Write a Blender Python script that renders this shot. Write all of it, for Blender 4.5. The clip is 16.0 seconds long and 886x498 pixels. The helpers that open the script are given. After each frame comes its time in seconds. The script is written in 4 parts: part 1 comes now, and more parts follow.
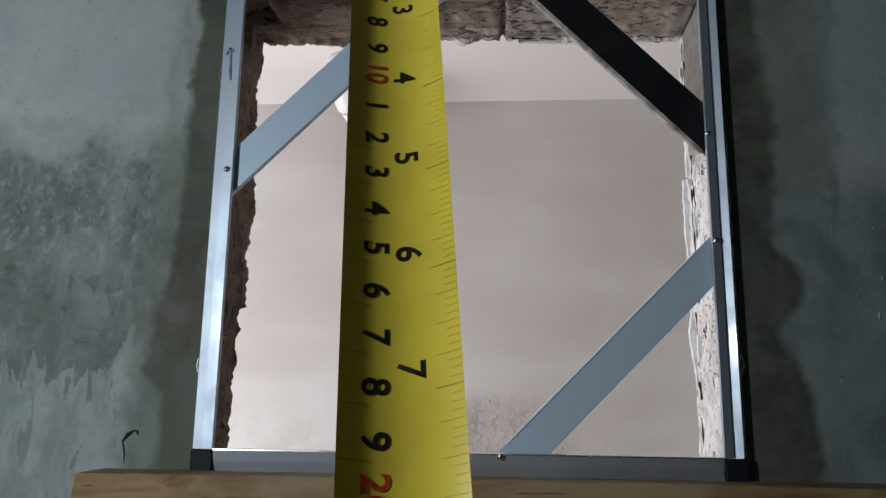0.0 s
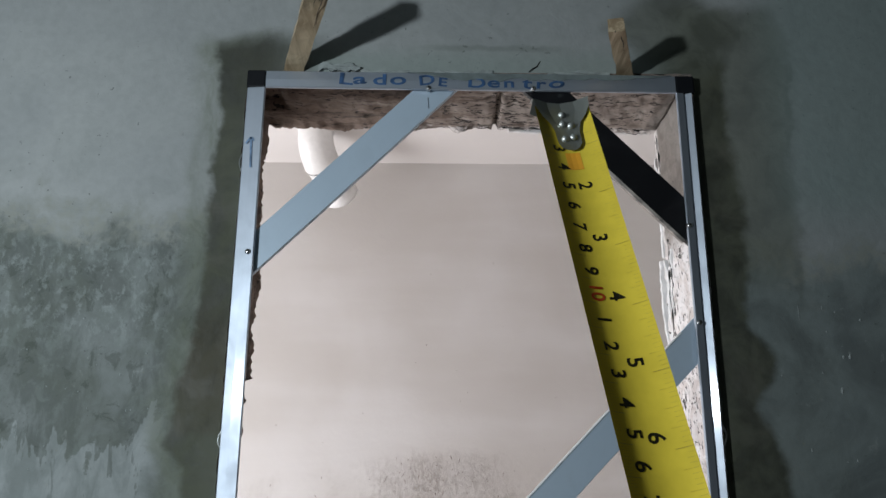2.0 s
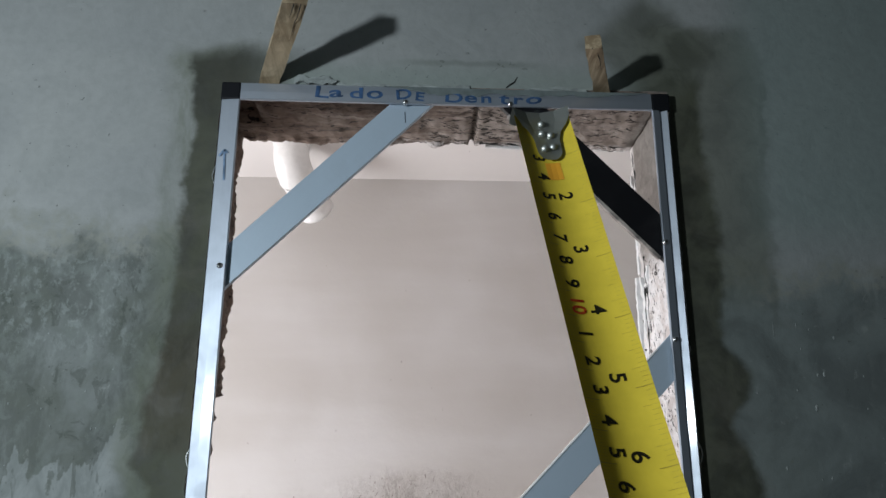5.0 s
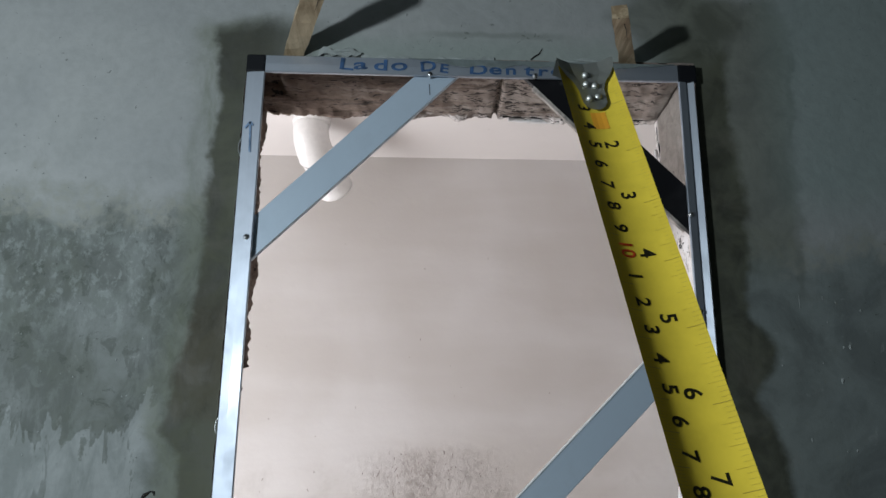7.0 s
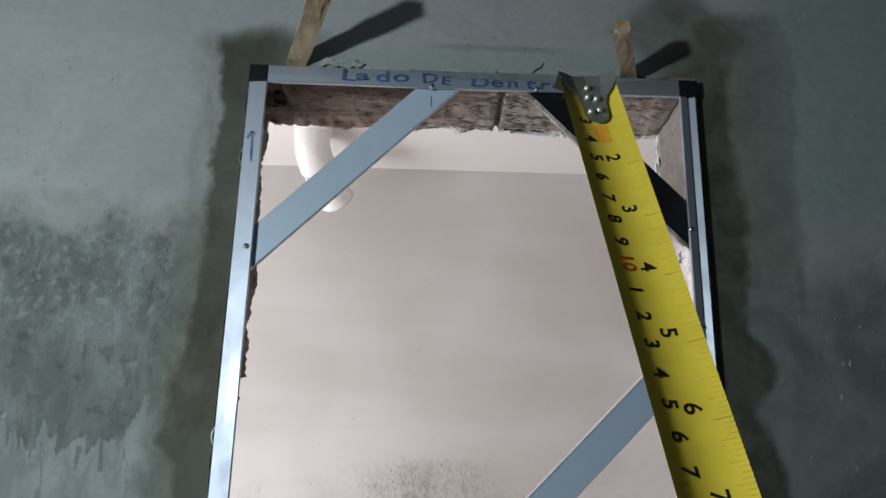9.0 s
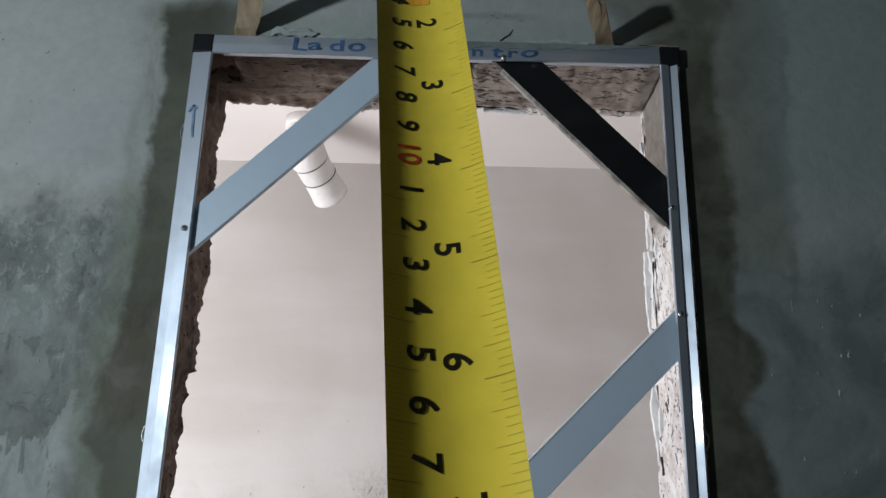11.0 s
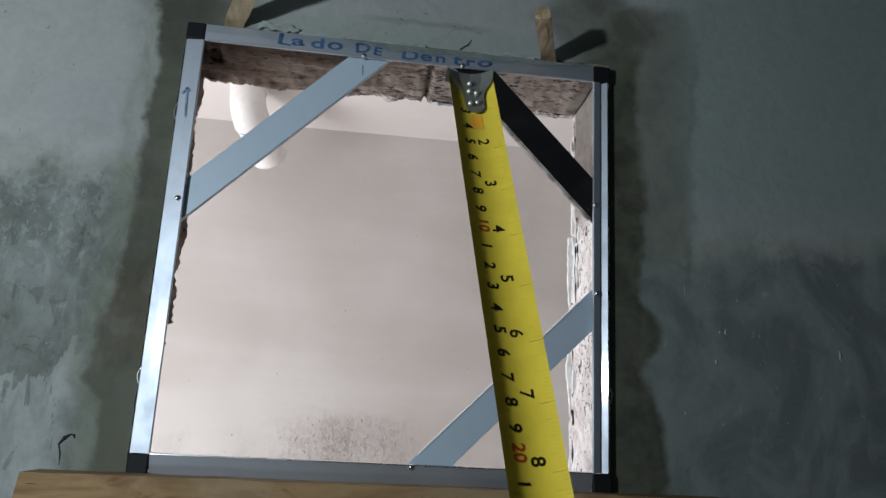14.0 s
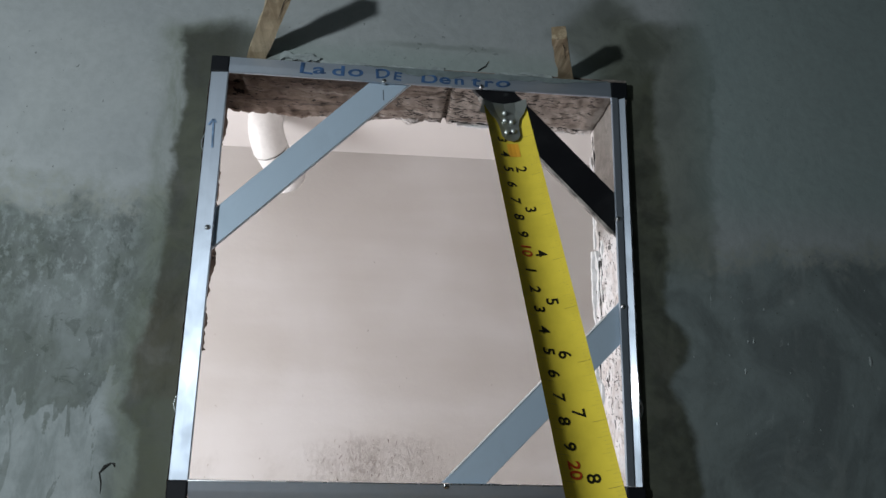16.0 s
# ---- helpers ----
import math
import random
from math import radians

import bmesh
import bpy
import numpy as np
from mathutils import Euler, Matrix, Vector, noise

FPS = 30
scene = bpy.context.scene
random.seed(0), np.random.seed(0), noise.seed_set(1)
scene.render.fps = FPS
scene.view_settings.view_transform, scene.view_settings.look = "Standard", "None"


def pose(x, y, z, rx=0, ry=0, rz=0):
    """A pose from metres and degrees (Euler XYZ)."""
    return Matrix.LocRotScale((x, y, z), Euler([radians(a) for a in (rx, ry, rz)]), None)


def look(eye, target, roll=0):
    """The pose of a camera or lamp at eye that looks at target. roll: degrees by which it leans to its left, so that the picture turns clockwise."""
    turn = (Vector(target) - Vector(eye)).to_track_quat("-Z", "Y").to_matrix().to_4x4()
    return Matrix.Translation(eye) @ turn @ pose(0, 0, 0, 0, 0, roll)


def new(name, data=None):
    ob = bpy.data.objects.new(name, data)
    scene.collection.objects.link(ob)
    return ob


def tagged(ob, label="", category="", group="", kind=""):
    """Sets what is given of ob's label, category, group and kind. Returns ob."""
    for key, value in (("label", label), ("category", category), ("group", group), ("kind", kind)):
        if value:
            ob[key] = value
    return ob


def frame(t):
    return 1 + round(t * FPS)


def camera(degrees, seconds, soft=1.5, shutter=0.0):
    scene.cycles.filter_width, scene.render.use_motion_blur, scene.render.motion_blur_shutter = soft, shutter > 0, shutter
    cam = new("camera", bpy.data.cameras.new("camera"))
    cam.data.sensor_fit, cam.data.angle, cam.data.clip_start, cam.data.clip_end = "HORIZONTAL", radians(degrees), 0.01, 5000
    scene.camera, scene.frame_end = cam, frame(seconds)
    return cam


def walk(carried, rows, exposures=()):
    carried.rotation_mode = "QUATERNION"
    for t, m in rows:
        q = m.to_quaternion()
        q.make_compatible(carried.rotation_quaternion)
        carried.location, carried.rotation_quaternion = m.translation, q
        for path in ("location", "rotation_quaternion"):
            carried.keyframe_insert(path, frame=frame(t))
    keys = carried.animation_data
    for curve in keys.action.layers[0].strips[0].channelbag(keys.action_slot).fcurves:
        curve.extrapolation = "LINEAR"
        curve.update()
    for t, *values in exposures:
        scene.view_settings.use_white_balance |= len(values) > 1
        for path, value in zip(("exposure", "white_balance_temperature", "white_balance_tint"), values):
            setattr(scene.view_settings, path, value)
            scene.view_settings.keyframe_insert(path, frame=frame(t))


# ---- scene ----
cam = camera(60.2, 16.0, soft=1.5)
PATH = [
    (0, (0.037, -0.847, 1.609), (-0.104, 1.106, 2.013), 0.8),
    (0.5, (0.008, -0.902, 1.621), (-0.057, 1.049, 2.056), 2.5),
    (1, (-0.036, -0.927, 1.635), (-0.064, 1.011, 2.128), 1.9),
    (1.5, (-0.047, -0.929, 1.632), (-0.041, 1.003, 2.149), 0.3),
    (2, (-0.045, -0.929, 1.633), (-0.028, 1.001, 2.158), 0.2),
    (2.5, (-0.043, -0.926, 1.633), (-0.001, 1.001, 2.165), -0.1),
    (3, (-0.039, -0.922, 1.633), (0.037, 0.999, 2.181), -0.3),
    (3.5, (-0.042, -0.92, 1.633), (0.034, 0.999, 2.192), -0.2),
    (4, (-0.044, -0.92, 1.634), (0.036, 0.996, 2.202), 0.0),
    (6.5, (-0.048, -0.918, 1.627), (0.025, 1.0, 2.189), 0.3),
    (7, (-0.056, -0.918, 1.621), (-0.017, 1.012, 2.142), 0.5),
    (7.5, (-0.061, -0.913, 1.618), (-0.052, 1.017, 2.144), 0.9),
    (8, (-0.061, -0.916, 1.62), (-0.047, 1.01, 2.157), 1.1),
    (8.5, (-0.064, -0.915, 1.621), (-0.068, 1.012, 2.155), 1.9),
    (9, (-0.056, -0.917, 1.621), (-0.017, 1.005, 2.172), 1.2),
    (11.5, (0.023, -0.823, 1.619), (-0.01, 1.097, 2.179), 2.0),
    (12, (-0.019, -0.879, 1.605), (-0.039, 1.056, 2.113), 4.0),
    (12.5, (-0.061, -0.922, 1.596), (0.006, 1.029, 2.035), 4.2),
    (13, (-0.067, -0.952, 1.601), (0.088, 0.993, 2.042), 3.5),
    (13.5, (-0.048, -0.974, 1.6), (0.147, 0.966, 2.046), 2.8),
    (13.7, (-0.045, -0.962, 1.594), (0.169, 0.972, 2.057), 2.7),
    (14, (-0.042, -0.986, 1.6), (0.173, 0.946, 2.069), 2.8),
    (14.5, (-0.047, -0.981, 1.602), (0.161, 0.948, 2.086), 1.8),
    (15, (-0.054, -0.962, 1.602), (0.141, 0.982, 2.031), 1.9),
    (15.5, (-0.057, -0.975, 1.615), (0.122, 0.965, 2.066), 1.2),
    (16, (-0.056, -0.998, 1.601), (0.114, 0.929, 2.11), 1.1),
]
EXPOSURES = [(0.0, -0.24), (0.5, -0.22), (1.0, -0.08), (1.5, -0.02), (4.0, 0.0), (9.0, 0.0), (11.5, -0.12), (12.0, -0.16), (12.5, -0.16), (13.0, -0.14), (13.5, -0.02), (14.0, 0.02), (16.0, 0.0)]
walk(cam, [(t, look(eye, target, roll)) for t, eye, target, roll in PATH], EXPOSURES)

# ---- light ----
world = bpy.data.worlds.new("world")
scene.world = world
world.use_nodes = True
world.node_tree.nodes["Background"].inputs["Color"].default_value = (0.75, 0.85, 1.0, 1)
world.node_tree.nodes["Background"].inputs["Strength"].default_value = 0.3


def point_lamp(name, place, watts, radius, colour):
    data = bpy.data.lights.new(name, "POINT")
    data.energy, data.shadow_soft_size, data.color = watts, radius, colour
    ob = new(name, data)
    ob.location = place
    return ob


def area_lamp(name, eye, target, watts, sx, sy, colour):
    data = bpy.data.lights.new(name, "AREA")
    data.shape, data.size, data.size_y, data.energy, data.color = "RECTANGLE", sx, sy, watts, colour
    ob = new(name, data)
    ob.matrix_world = look(eye, target)
    return ob


point_lamp("work_light", (-0.80, -1.05, 1.80), 32.2, 0.035, (0.833, 0.935, 1.0))
area_lamp("window_daylight", (-2.23, 1.04, 1.20), (0.0, 1.04, 1.20), 65.0, 1.45, 1.1, (0.962, 0.965, 1.0))


# ---- material helpers ----
class Nodes:
    """Short hand for building a node material."""

    def __init__(self, name):
        self.mat = bpy.data.materials.new(name)
        self.mat.use_nodes = True
        self.tree = self.mat.node_tree
        self.bsdf = self.tree.nodes["Principled BSDF"]
        self.coord = self.tree.nodes.new("ShaderNodeTexCoord").outputs["Object"]

    def put(self, sock, value):
        if isinstance(value, bpy.types.NodeSocket):
            self.tree.links.new(value, sock)
        elif isinstance(value, (tuple, list)) and len(value) == 3 and sock.type == "RGBA":
            sock.default_value = (*value, 1)
        else:
            sock.default_value = value

    def math(self, op, a, b=0.0):
        n = self.tree.nodes.new("ShaderNodeMath")
        n.operation = op
        self.put(n.inputs[0], a)
        self.put(n.inputs[1], b)
        return n.outputs[0]

    def add(self, a, b):
        return self.math("ADD", a, b)

    def mul(self, a, b):
        return self.math("MULTIPLY", a, b)

    def xyz(self):
        n = self.tree.nodes.new("ShaderNodeSeparateXYZ")
        self.put(n.inputs[0], self.coord)
        return n.outputs[0], n.outputs[1], n.outputs[2]

    def stretch(self, sx, sy, sz):
        n = self.tree.nodes.new("ShaderNodeMapping")
        self.put(n.inputs["Vector"], self.coord)
        n.inputs["Scale"].default_value = (sx, sy, sz)
        return n.outputs[0]

    def noise(self, scale, detail=4.0, rough=0.55, warp=0.0, vec=None):
        n = self.tree.nodes.new("ShaderNodeTexNoise")
        self.put(n.inputs["Vector"], self.coord if vec is None else vec)
        n.inputs["Scale"].default_value, n.inputs["Detail"].default_value = scale, detail
        n.inputs["Roughness"].default_value, n.inputs["Distortion"].default_value = rough, warp
        return n.outputs[0]

    def cells(self, scale, vec=None):
        n = self.tree.nodes.new("ShaderNodeTexVoronoi")
        self.put(n.inputs["Vector"], self.coord if vec is None else vec)
        n.inputs["Scale"].default_value = scale
        return n.outputs["Distance"]

    def step(self, value, low, high, to_low=0.0, to_high=1.0):
        n = self.tree.nodes.new("ShaderNodeMapRange")
        n.interpolation_type = "SMOOTHSTEP"
        for key, v in (("Value", value), ("From Min", low), ("From Max", high), ("To Min", to_low), ("To Max", to_high)):
            self.put(n.inputs[key], v)
        return n.outputs[0]

    def mix(self, fac, a, b):
        n = self.tree.nodes.new("ShaderNodeMix")
        n.data_type = "RGBA"
        self.put(n.inputs[0], fac)
        self.put(n.inputs[6], a)
        self.put(n.inputs[7], b)
        return n.outputs[2]

    def done(self, colour, rough=0.8, metal=0.0, height=None, depth=0.002, strength=1.0):
        self.put(self.bsdf.inputs["Base Color"], colour)
        self.put(self.bsdf.inputs["Roughness"], rough)
        self.put(self.bsdf.inputs["Metallic"], metal)
        if height is not None:
            n = self.tree.nodes.new("ShaderNodeBump")
            n.inputs["Distance"].default_value, n.inputs["Strength"].default_value = depth, strength
            self.put(n.inputs["Height"], height)
            self.put(self.bsdf.inputs["Normal"], n.outputs[0])
        return self.mat


def cement_plaster():
    """Grey cement plaster with a damp fresh-mortar band round the opening, mottled patches and pale runs."""
    m = Nodes("cement_plaster")
    x, y, z = m.xyz()
    big = m.noise(5.0, 5, 0.6, 0.4)
    mid = m.noise(17.0, 6, 0.62, 0.6)
    fine = m.noise(85.0, 5, 0.65)
    runs = m.noise(26.0, 6, 0.66, 0.5, m.stretch(1.0, 1.0, 0.42))
    patch = m.noise(9.0, 6, 0.6, 0.8)
    grey = m.mix(m.step(big, 0.35, 0.7), (0.366, 0.383, 0.383), (0.415, 0.431, 0.425))
    grey = m.mix(m.step(mid, 0.45, 0.75, 0.0, 0.16), grey, (0.24, 0.27, 0.255))
    # mottled darker zone below a ragged level line
    level = m.add(z, m.mul(m.add(patch, -0.5), 0.16))
    side = m.step(x, 0.2, 0.4)
    level = m.add(level, m.mul(side, 0.055))
    below = m.mul(m.step(level, 1.965, 1.90), m.add(1.0, m.mul(side, -0.10)))
    mott = m.mix(m.step(runs, 0.40, 0.60), (0.080, 0.098, 0.086), (0.180, 0.205, 0.195))
    mott = m.mix(m.step(mid, 0.40, 0.62, 0.0, 0.55), mott, (0.125, 0.142, 0.112))
    # the other side stays cooler and smoother, in broad cloudy patches
    cloud = m.noise(6.5, 6, 0.58, 1.4)
    cool = m.mix(m.step(cloud, 0.38, 0.60), (0.076, 0.100, 0.098), (0.172, 0.212, 0.205))
    cool = m.mix(m.step(m.noise(13.0, 5, 0.6, 1.0), 0.56, 0.66, 0.0, 0.5), cool, (0.185, 0.207, 0.195))
    drips = m.noise(24.0, 4, 0.6, 0.3, m.stretch(1.0, 1.0, 0.16))
    cool = m.mix(m.mul(m.step(drips, 0.50, 0.64), m.step(z, 1.79, 1.88, 0.05, 0.75)), cool, (0.24, 0.28, 0.268))
    dots = m.mul(m.step(m.cells(15.0), 0.13, 0.07), m.step(m.noise(5.0, 3, 0.5), 0.50, 0.60))
    cool = m.mix(m.mul(dots, 0.55), cool, (0.36, 0.39, 0.37))
    mott = m.mix(side, mott, cool)
    left_side = m.add(1.0, m.mul(side, -0.82))
    col = m.mix(m.mul(below, 0.86), grey, mott)
    blot = m.noise(33.0, 7, 0.7, 0.6)
    col = m.mix(m.mul(m.mul(below, left_side), m.step(blot, 0.51, 0.64, 0.0, 0.42)), col, (0.235, 0.27, 0.25))
    col = m.mix(m.mul(m.mul(below, left_side), m.step(blot, 0.44, 0.38, 0.0, 0.5)), col, (0.062, 0.076, 0.06))
    # a pale scraped strip just under the line
    strip = m.mul(m.step(level, 1.90, 1.925), m.step(level, 1.965, 1.935))
    col = m.mix(m.mul(strip, m.step(fine, 0.4, 0.6, 0.1, 0.6)), col, (0.36, 0.37, 0.32))
    # pale runs low down on one side
    fingers = m.noise(17.0, 4, 0.55, 0.5, m.stretch(1.0, 1.0, 0.26))
    top = m.add(1.452, m.mul(fingers, 0.37))
    low = m.add(z, m.mul(top, -1.0))
    low = m.add(low, m.mul(m.add(blot, -0.5), 0.06))
    pale = m.mul(m.step(low, 0.003, -0.003), m.step(m.add(x, m.mul(patch, 0.05)), -0.335, -0.365))
    tone = m.mix(m.step(runs, 0.35, 0.65), (0.27, 0.30, 0.295), (0.40, 0.43, 0.43))
    gaps = m.step(m.noise(27.0, 5, 0.6, 0.6, m.stretch(1.0, 1.0, 0.28)), 0.585, 0.61, 1.0, 0.25)
    col = m.mix(m.mul(m.mul(pale, gaps), 0.78), col, tone)
    # scattered pale flecks and a chalky mottle
    flecks = m.mul(m.step(m.noise(55.0, 5, 0.6, 0.5), 0.63, 0.72), m.mul(below, m.step(big, 0.38, 0.62)))
    col = m.mix(m.mul(flecks, 0.42), col, (0.42, 0.45, 0.43))
    zone = m.mul(m.mul(m.step(z, 1.74, 1.80), m.step(z, 1.925, 1.88)), m.step(x, -0.35, -0.40))
    chalk = m.mul(zone, m.step(m.noise(70.0, 7, 0.70, 0.3, m.stretch(1.0, 1.0, 0.7)), 0.50, 0.62))
    col = m.mix(m.mul(chalk, 0.50), col, (0.35, 0.39, 0.38))
    specks = m.mul(m.step(m.noise(150.0, 2, 0.5), 0.70, 0.76), m.step(big, 0.4, 0.6))
    col = m.mix(m.mul(specks, 0.6), col, (0.07, 0.08, 0.07))
    # damp mortar band: wider low down on one side, straight on the other
    wob = m.mul(m.add(m.noise(8.0, 5, 0.6, 0.3), -0.5), 0.055)
    wob2 = m.mul(m.add(m.noise(30.0, 4, 0.6), -0.5), 0.02)
    edge_l = m.add(m.add(m.mul(m.add(z, -2.13), -0.005), 0.342), m.add(wob, wob2))
    edge_l = m.add(edge_l, m.step(m.add(z, wob), 1.625, 1.655, -0.014, 0.0))
    edge_l = m.add(edge_l, m.step(m.add(z, wob), 1.78, 1.68, 0.0, 0.018))
    left_d = m.add(m.mul(x, -1.0), m.mul(edge_l, -1.0))
    left = m.mul(m.step(left_d, 0.007, -0.006), m.step(x, -0.15, -0.29))
    left = m.mul(left, m.step(m.add(z, wob), 1.67, 1.735, 0.84, 1.0))
    left = m.mul(left, m.step(m.add(z, wob), 2.205, 2.17))
    bump = m.step(m.math("ABSOLUTE", m.add(z, -1.745)), 0.055, 0.0, 0.0, 0.026)
    foot = m.step(m.add(z, wob), 1.69, 1.63, 0.0, 0.026)
    right_d = m.add(x, m.mul(m.add(m.add(m.add(0.350, m.add(bump, foot)), m.mul(wob, 0.8)), wob2), -1.0))
    right = m.mul(m.step(right_d, 0.008, -0.008), m.step(x, 0.2, 0.29))
    right = m.mul(right, m.step(m.add(z, wob), 2.185, 2.145))
    halo_d = m.add(right_d, m.mul(m.add(m.noise(4.5, 5, 0.6, 0.6), -0.5), 0.07))
    halo = m.mul(m.step(halo_d, 0.088, 0.058), m.step(x, 0.24, 0.31))
    halo = m.mul(halo, m.mul(m.step(m.add(z, wob), 2.26, 2.23), m.step(m.add(z, m.mul(wob, 1.6)), 1.82, 1.90, 0.12, 1.0)))
    fringe = m.mul(m.step(left_d, 0.040, 0.012), m.step(x, -0.2, -0.29))
    fringe = m.mul(fringe, m.mul(m.step(m.add(z, wob), 2.21, 2.18), m.step(runs, 0.35, 0.6, 0.35, 1.0)))
    col = m.mix(m.mul(fringe, 0.6), col, (0.175, 0.198, 0.140))
    olive = m.mix(m.step(mid, 0.32, 0.66), (0.034, 0.035, 0.022), (0.092, 0.097, 0.064))
    olive = m.mix(m.step(patch, 0.52, 0.68, 0.0, 0.6), olive, (0.115, 0.110, 0.082))
    hue = m.mix(m.step(mid, 0.38, 0.62), (0.100, 0.110, 0.078), (0.165, 0.178, 0.135))
    col = m.mix(m.mul(halo, 0.70), col, hue)
    rim = m.mul(m.mul(m.step(m.math("ABSOLUTE", m.add(halo_d, -0.072)), 0.008, 0.001), m.step(x, 0.24, 0.31)), m.step(big, 0.42, 0.58, 0.1, 0.6))
    col = m.mix(m.mul(rim, m.mul(m.step(z, 1.80, 1.86), m.step(z, 2.25, 2.20))), col, (0.075, 0.082, 0.058))
    # the damp mortar lightens towards the frame low down, with one brown stain and a near-black top corner
    low_l = m.mul(m.step(x, -0.2, -0.29), m.step(m.add(z, m.mul(wob, 2.0)), 1.72, 1.66))
    inner = m.mul(low_l, m.step(m.add(x, m.add(wob, wob2)), -0.335, -0.318))
    olive = m.mix(m.mul(inner, 0.45), olive, (0.110, 0.112, 0.080))
    brown = m.mul(m.mul(m.step(x, -0.2, -0.29), m.step(m.add(x, m.add(wob, wob2)), -0.385, -0.350)), m.mul(m.step(m.add(z, wob), 1.84, 1.775), m.step(m.add(z, m.mul(wob2, 1.5)), 1.648, 1.662)))
    olive = m.mix(m.mul(brown, 0.85), olive, m.mix(m.step(runs, 0.36, 0.62), (0.040, 0.034, 0.019), (0.080, 0.069, 0.044)))
    corner = m.mul(m.step(m.add(z, m.mul(wob, 1.5)), 2.02, 2.11), m.step(x, -0.2, -0.29))
    olive = m.mix(m.mul(corner, 0.6), olive, (0.030, 0.031, 0.022))
    col = m.mix(m.mul(m.math("MAXIMUM", left, right), 0.93), col, olive)
    # a dark olive smear round the short wedge, and a cooler cast on that side higher up
    round_d = m.add(m.math("ABSOLUTE", m.add(x, m.add(-0.285, wob))), m.math("ABSOLUTE", m.add(z, m.add(-2.205, m.mul(wob, 0.8)))))
    blob = m.mix(m.step(mid, 0.36, 0.64), (0.085, 0.092, 0.066), (0.165, 0.178, 0.140))
    col = m.mix(m.mul(m.step(round_d, 0.125, 0.070), 0.72), col, blob)
    teal = m.mul(m.step(x, 0.36, 0.46), m.step(z, 1.88, 1.98))
    col = m.mix(m.mul(teal, 0.60), col, (0.262, 0.345, 0.328))
    # thin mortar smear over the top bar
    over = m.mul(m.step(m.add(z, wob2), 2.19, 2.15), m.mul(m.step(x, -0.24, -0.2), m.step(x, 0.30, 0.2)))
    col = m.mix(m.mul(over, 0.6), col, (0.30, 0.36, 0.33))
    ridge_z = m.add(z, m.add(m.mul(wob2, 0.6), -2.177))
    ridge = m.mul(m.step(m.math("ABSOLUTE", ridge_z), 0.007, 0.001), m.mul(m.step(x, -0.10, -0.02), m.step(x, 0.16, 0.08)))
    col = m.mix(m.mul(ridge, 0.45), col, (0.20, 0.225, 0.20))
    scabs = m.mul(m.step(m.noise(60.0, 5, 0.7, 0.8), 0.62, 0.66), m.mul(m.mul(m.step(z, 2.21, 2.19), m.step(z, 2.13, 2.14)), m.mul(m.step(x, -0.12, -0.06), m.step(x, 0.14, 0.08))))
    col = m.mix(m.mul(scabs, 0.7), col, (0.11, 0.125, 0.11))
    col = m.mix(m.step(fine, 0.3, 0.75, 0.0, 0.14), col, (0.12, 0.13, 0.12))
    height = m.add(m.mul(fine, 0.22), m.add(m.mul(mid, 0.9), m.mul(big, 1.6)))
    return m.done(col, m.step(mid, 0.3, 0.7, 0.62, 0.9), 0.0, height, 0.004, 0.42)


def room_plaster(name, a, b, stained):
    """Pale smooth render, with a scuffed darker patch where stained."""
    m = Nodes(name)
    x, y, z = m.xyz()
    big = m.noise(1.6, 4, 0.5, 0.2)
    band = m.noise(2.4, 4, 0.5, 0.1, m.stretch(0.25, 1.0, 1.6))
    fine = m.noise(60.0, 4, 0.6)
    col = m.mix(m.step(m.add(m.mul(big, 0.5), m.mul(band, 0.5)), 0.35, 0.65), a, b)
    height = m.add(m.mul(fine, 0.4), m.noise(14.0, 4, 0.5))
    if stained:
        n1 = m.noise(6.0, 6, 0.65, 0.5)
        n2 = m.noise(58.0, 6, 0.70, 1.0, m.stretch(1.0, 1.0, 0.6))
        wob = m.mul(m.add(n1, -0.5), 0.40)
        band_z = m.step(m.add(z, m.mul(wob, 0.45)), 1.67, 1.56)
        mid_x = m.mul(m.step(m.add(x, wob), -0.36, -0.12), m.step(m.add(x, wob), 0.34, 0.06))
        stain = m.mul(band_z, m.mul(mid_x, m.step(n2, 0.36, 0.62, 0.18, 1.0)))
        wide = m.mul(band_z, m.step(n1, 0.46, 0.64, 0.0, 0.14))
        col = m.mix(m.math("MAXIMUM", m.mul(m.mul(stain, 0.72), m.step(m.noise(11.0, 3, 0.5, 0.4, m.stretch(1.0, 1.0, 0.35)), 0.36, 0.58, 0.45, 1.0)), wide), col, (0.255, 0.222, 0.20))
        height = m.add(height, m.mul(m.mul(n2, m.mul(band_z, mid_x)), 6.5))
    specks = m.step(m.cells(13.0), 0.030, 0.018)
    col = m.mix(m.mul(specks, 0.6), col, (0.22, 0.18, 0.16))
    return m.done(col, 0.85, 0.0, height, 0.003, 0.35)


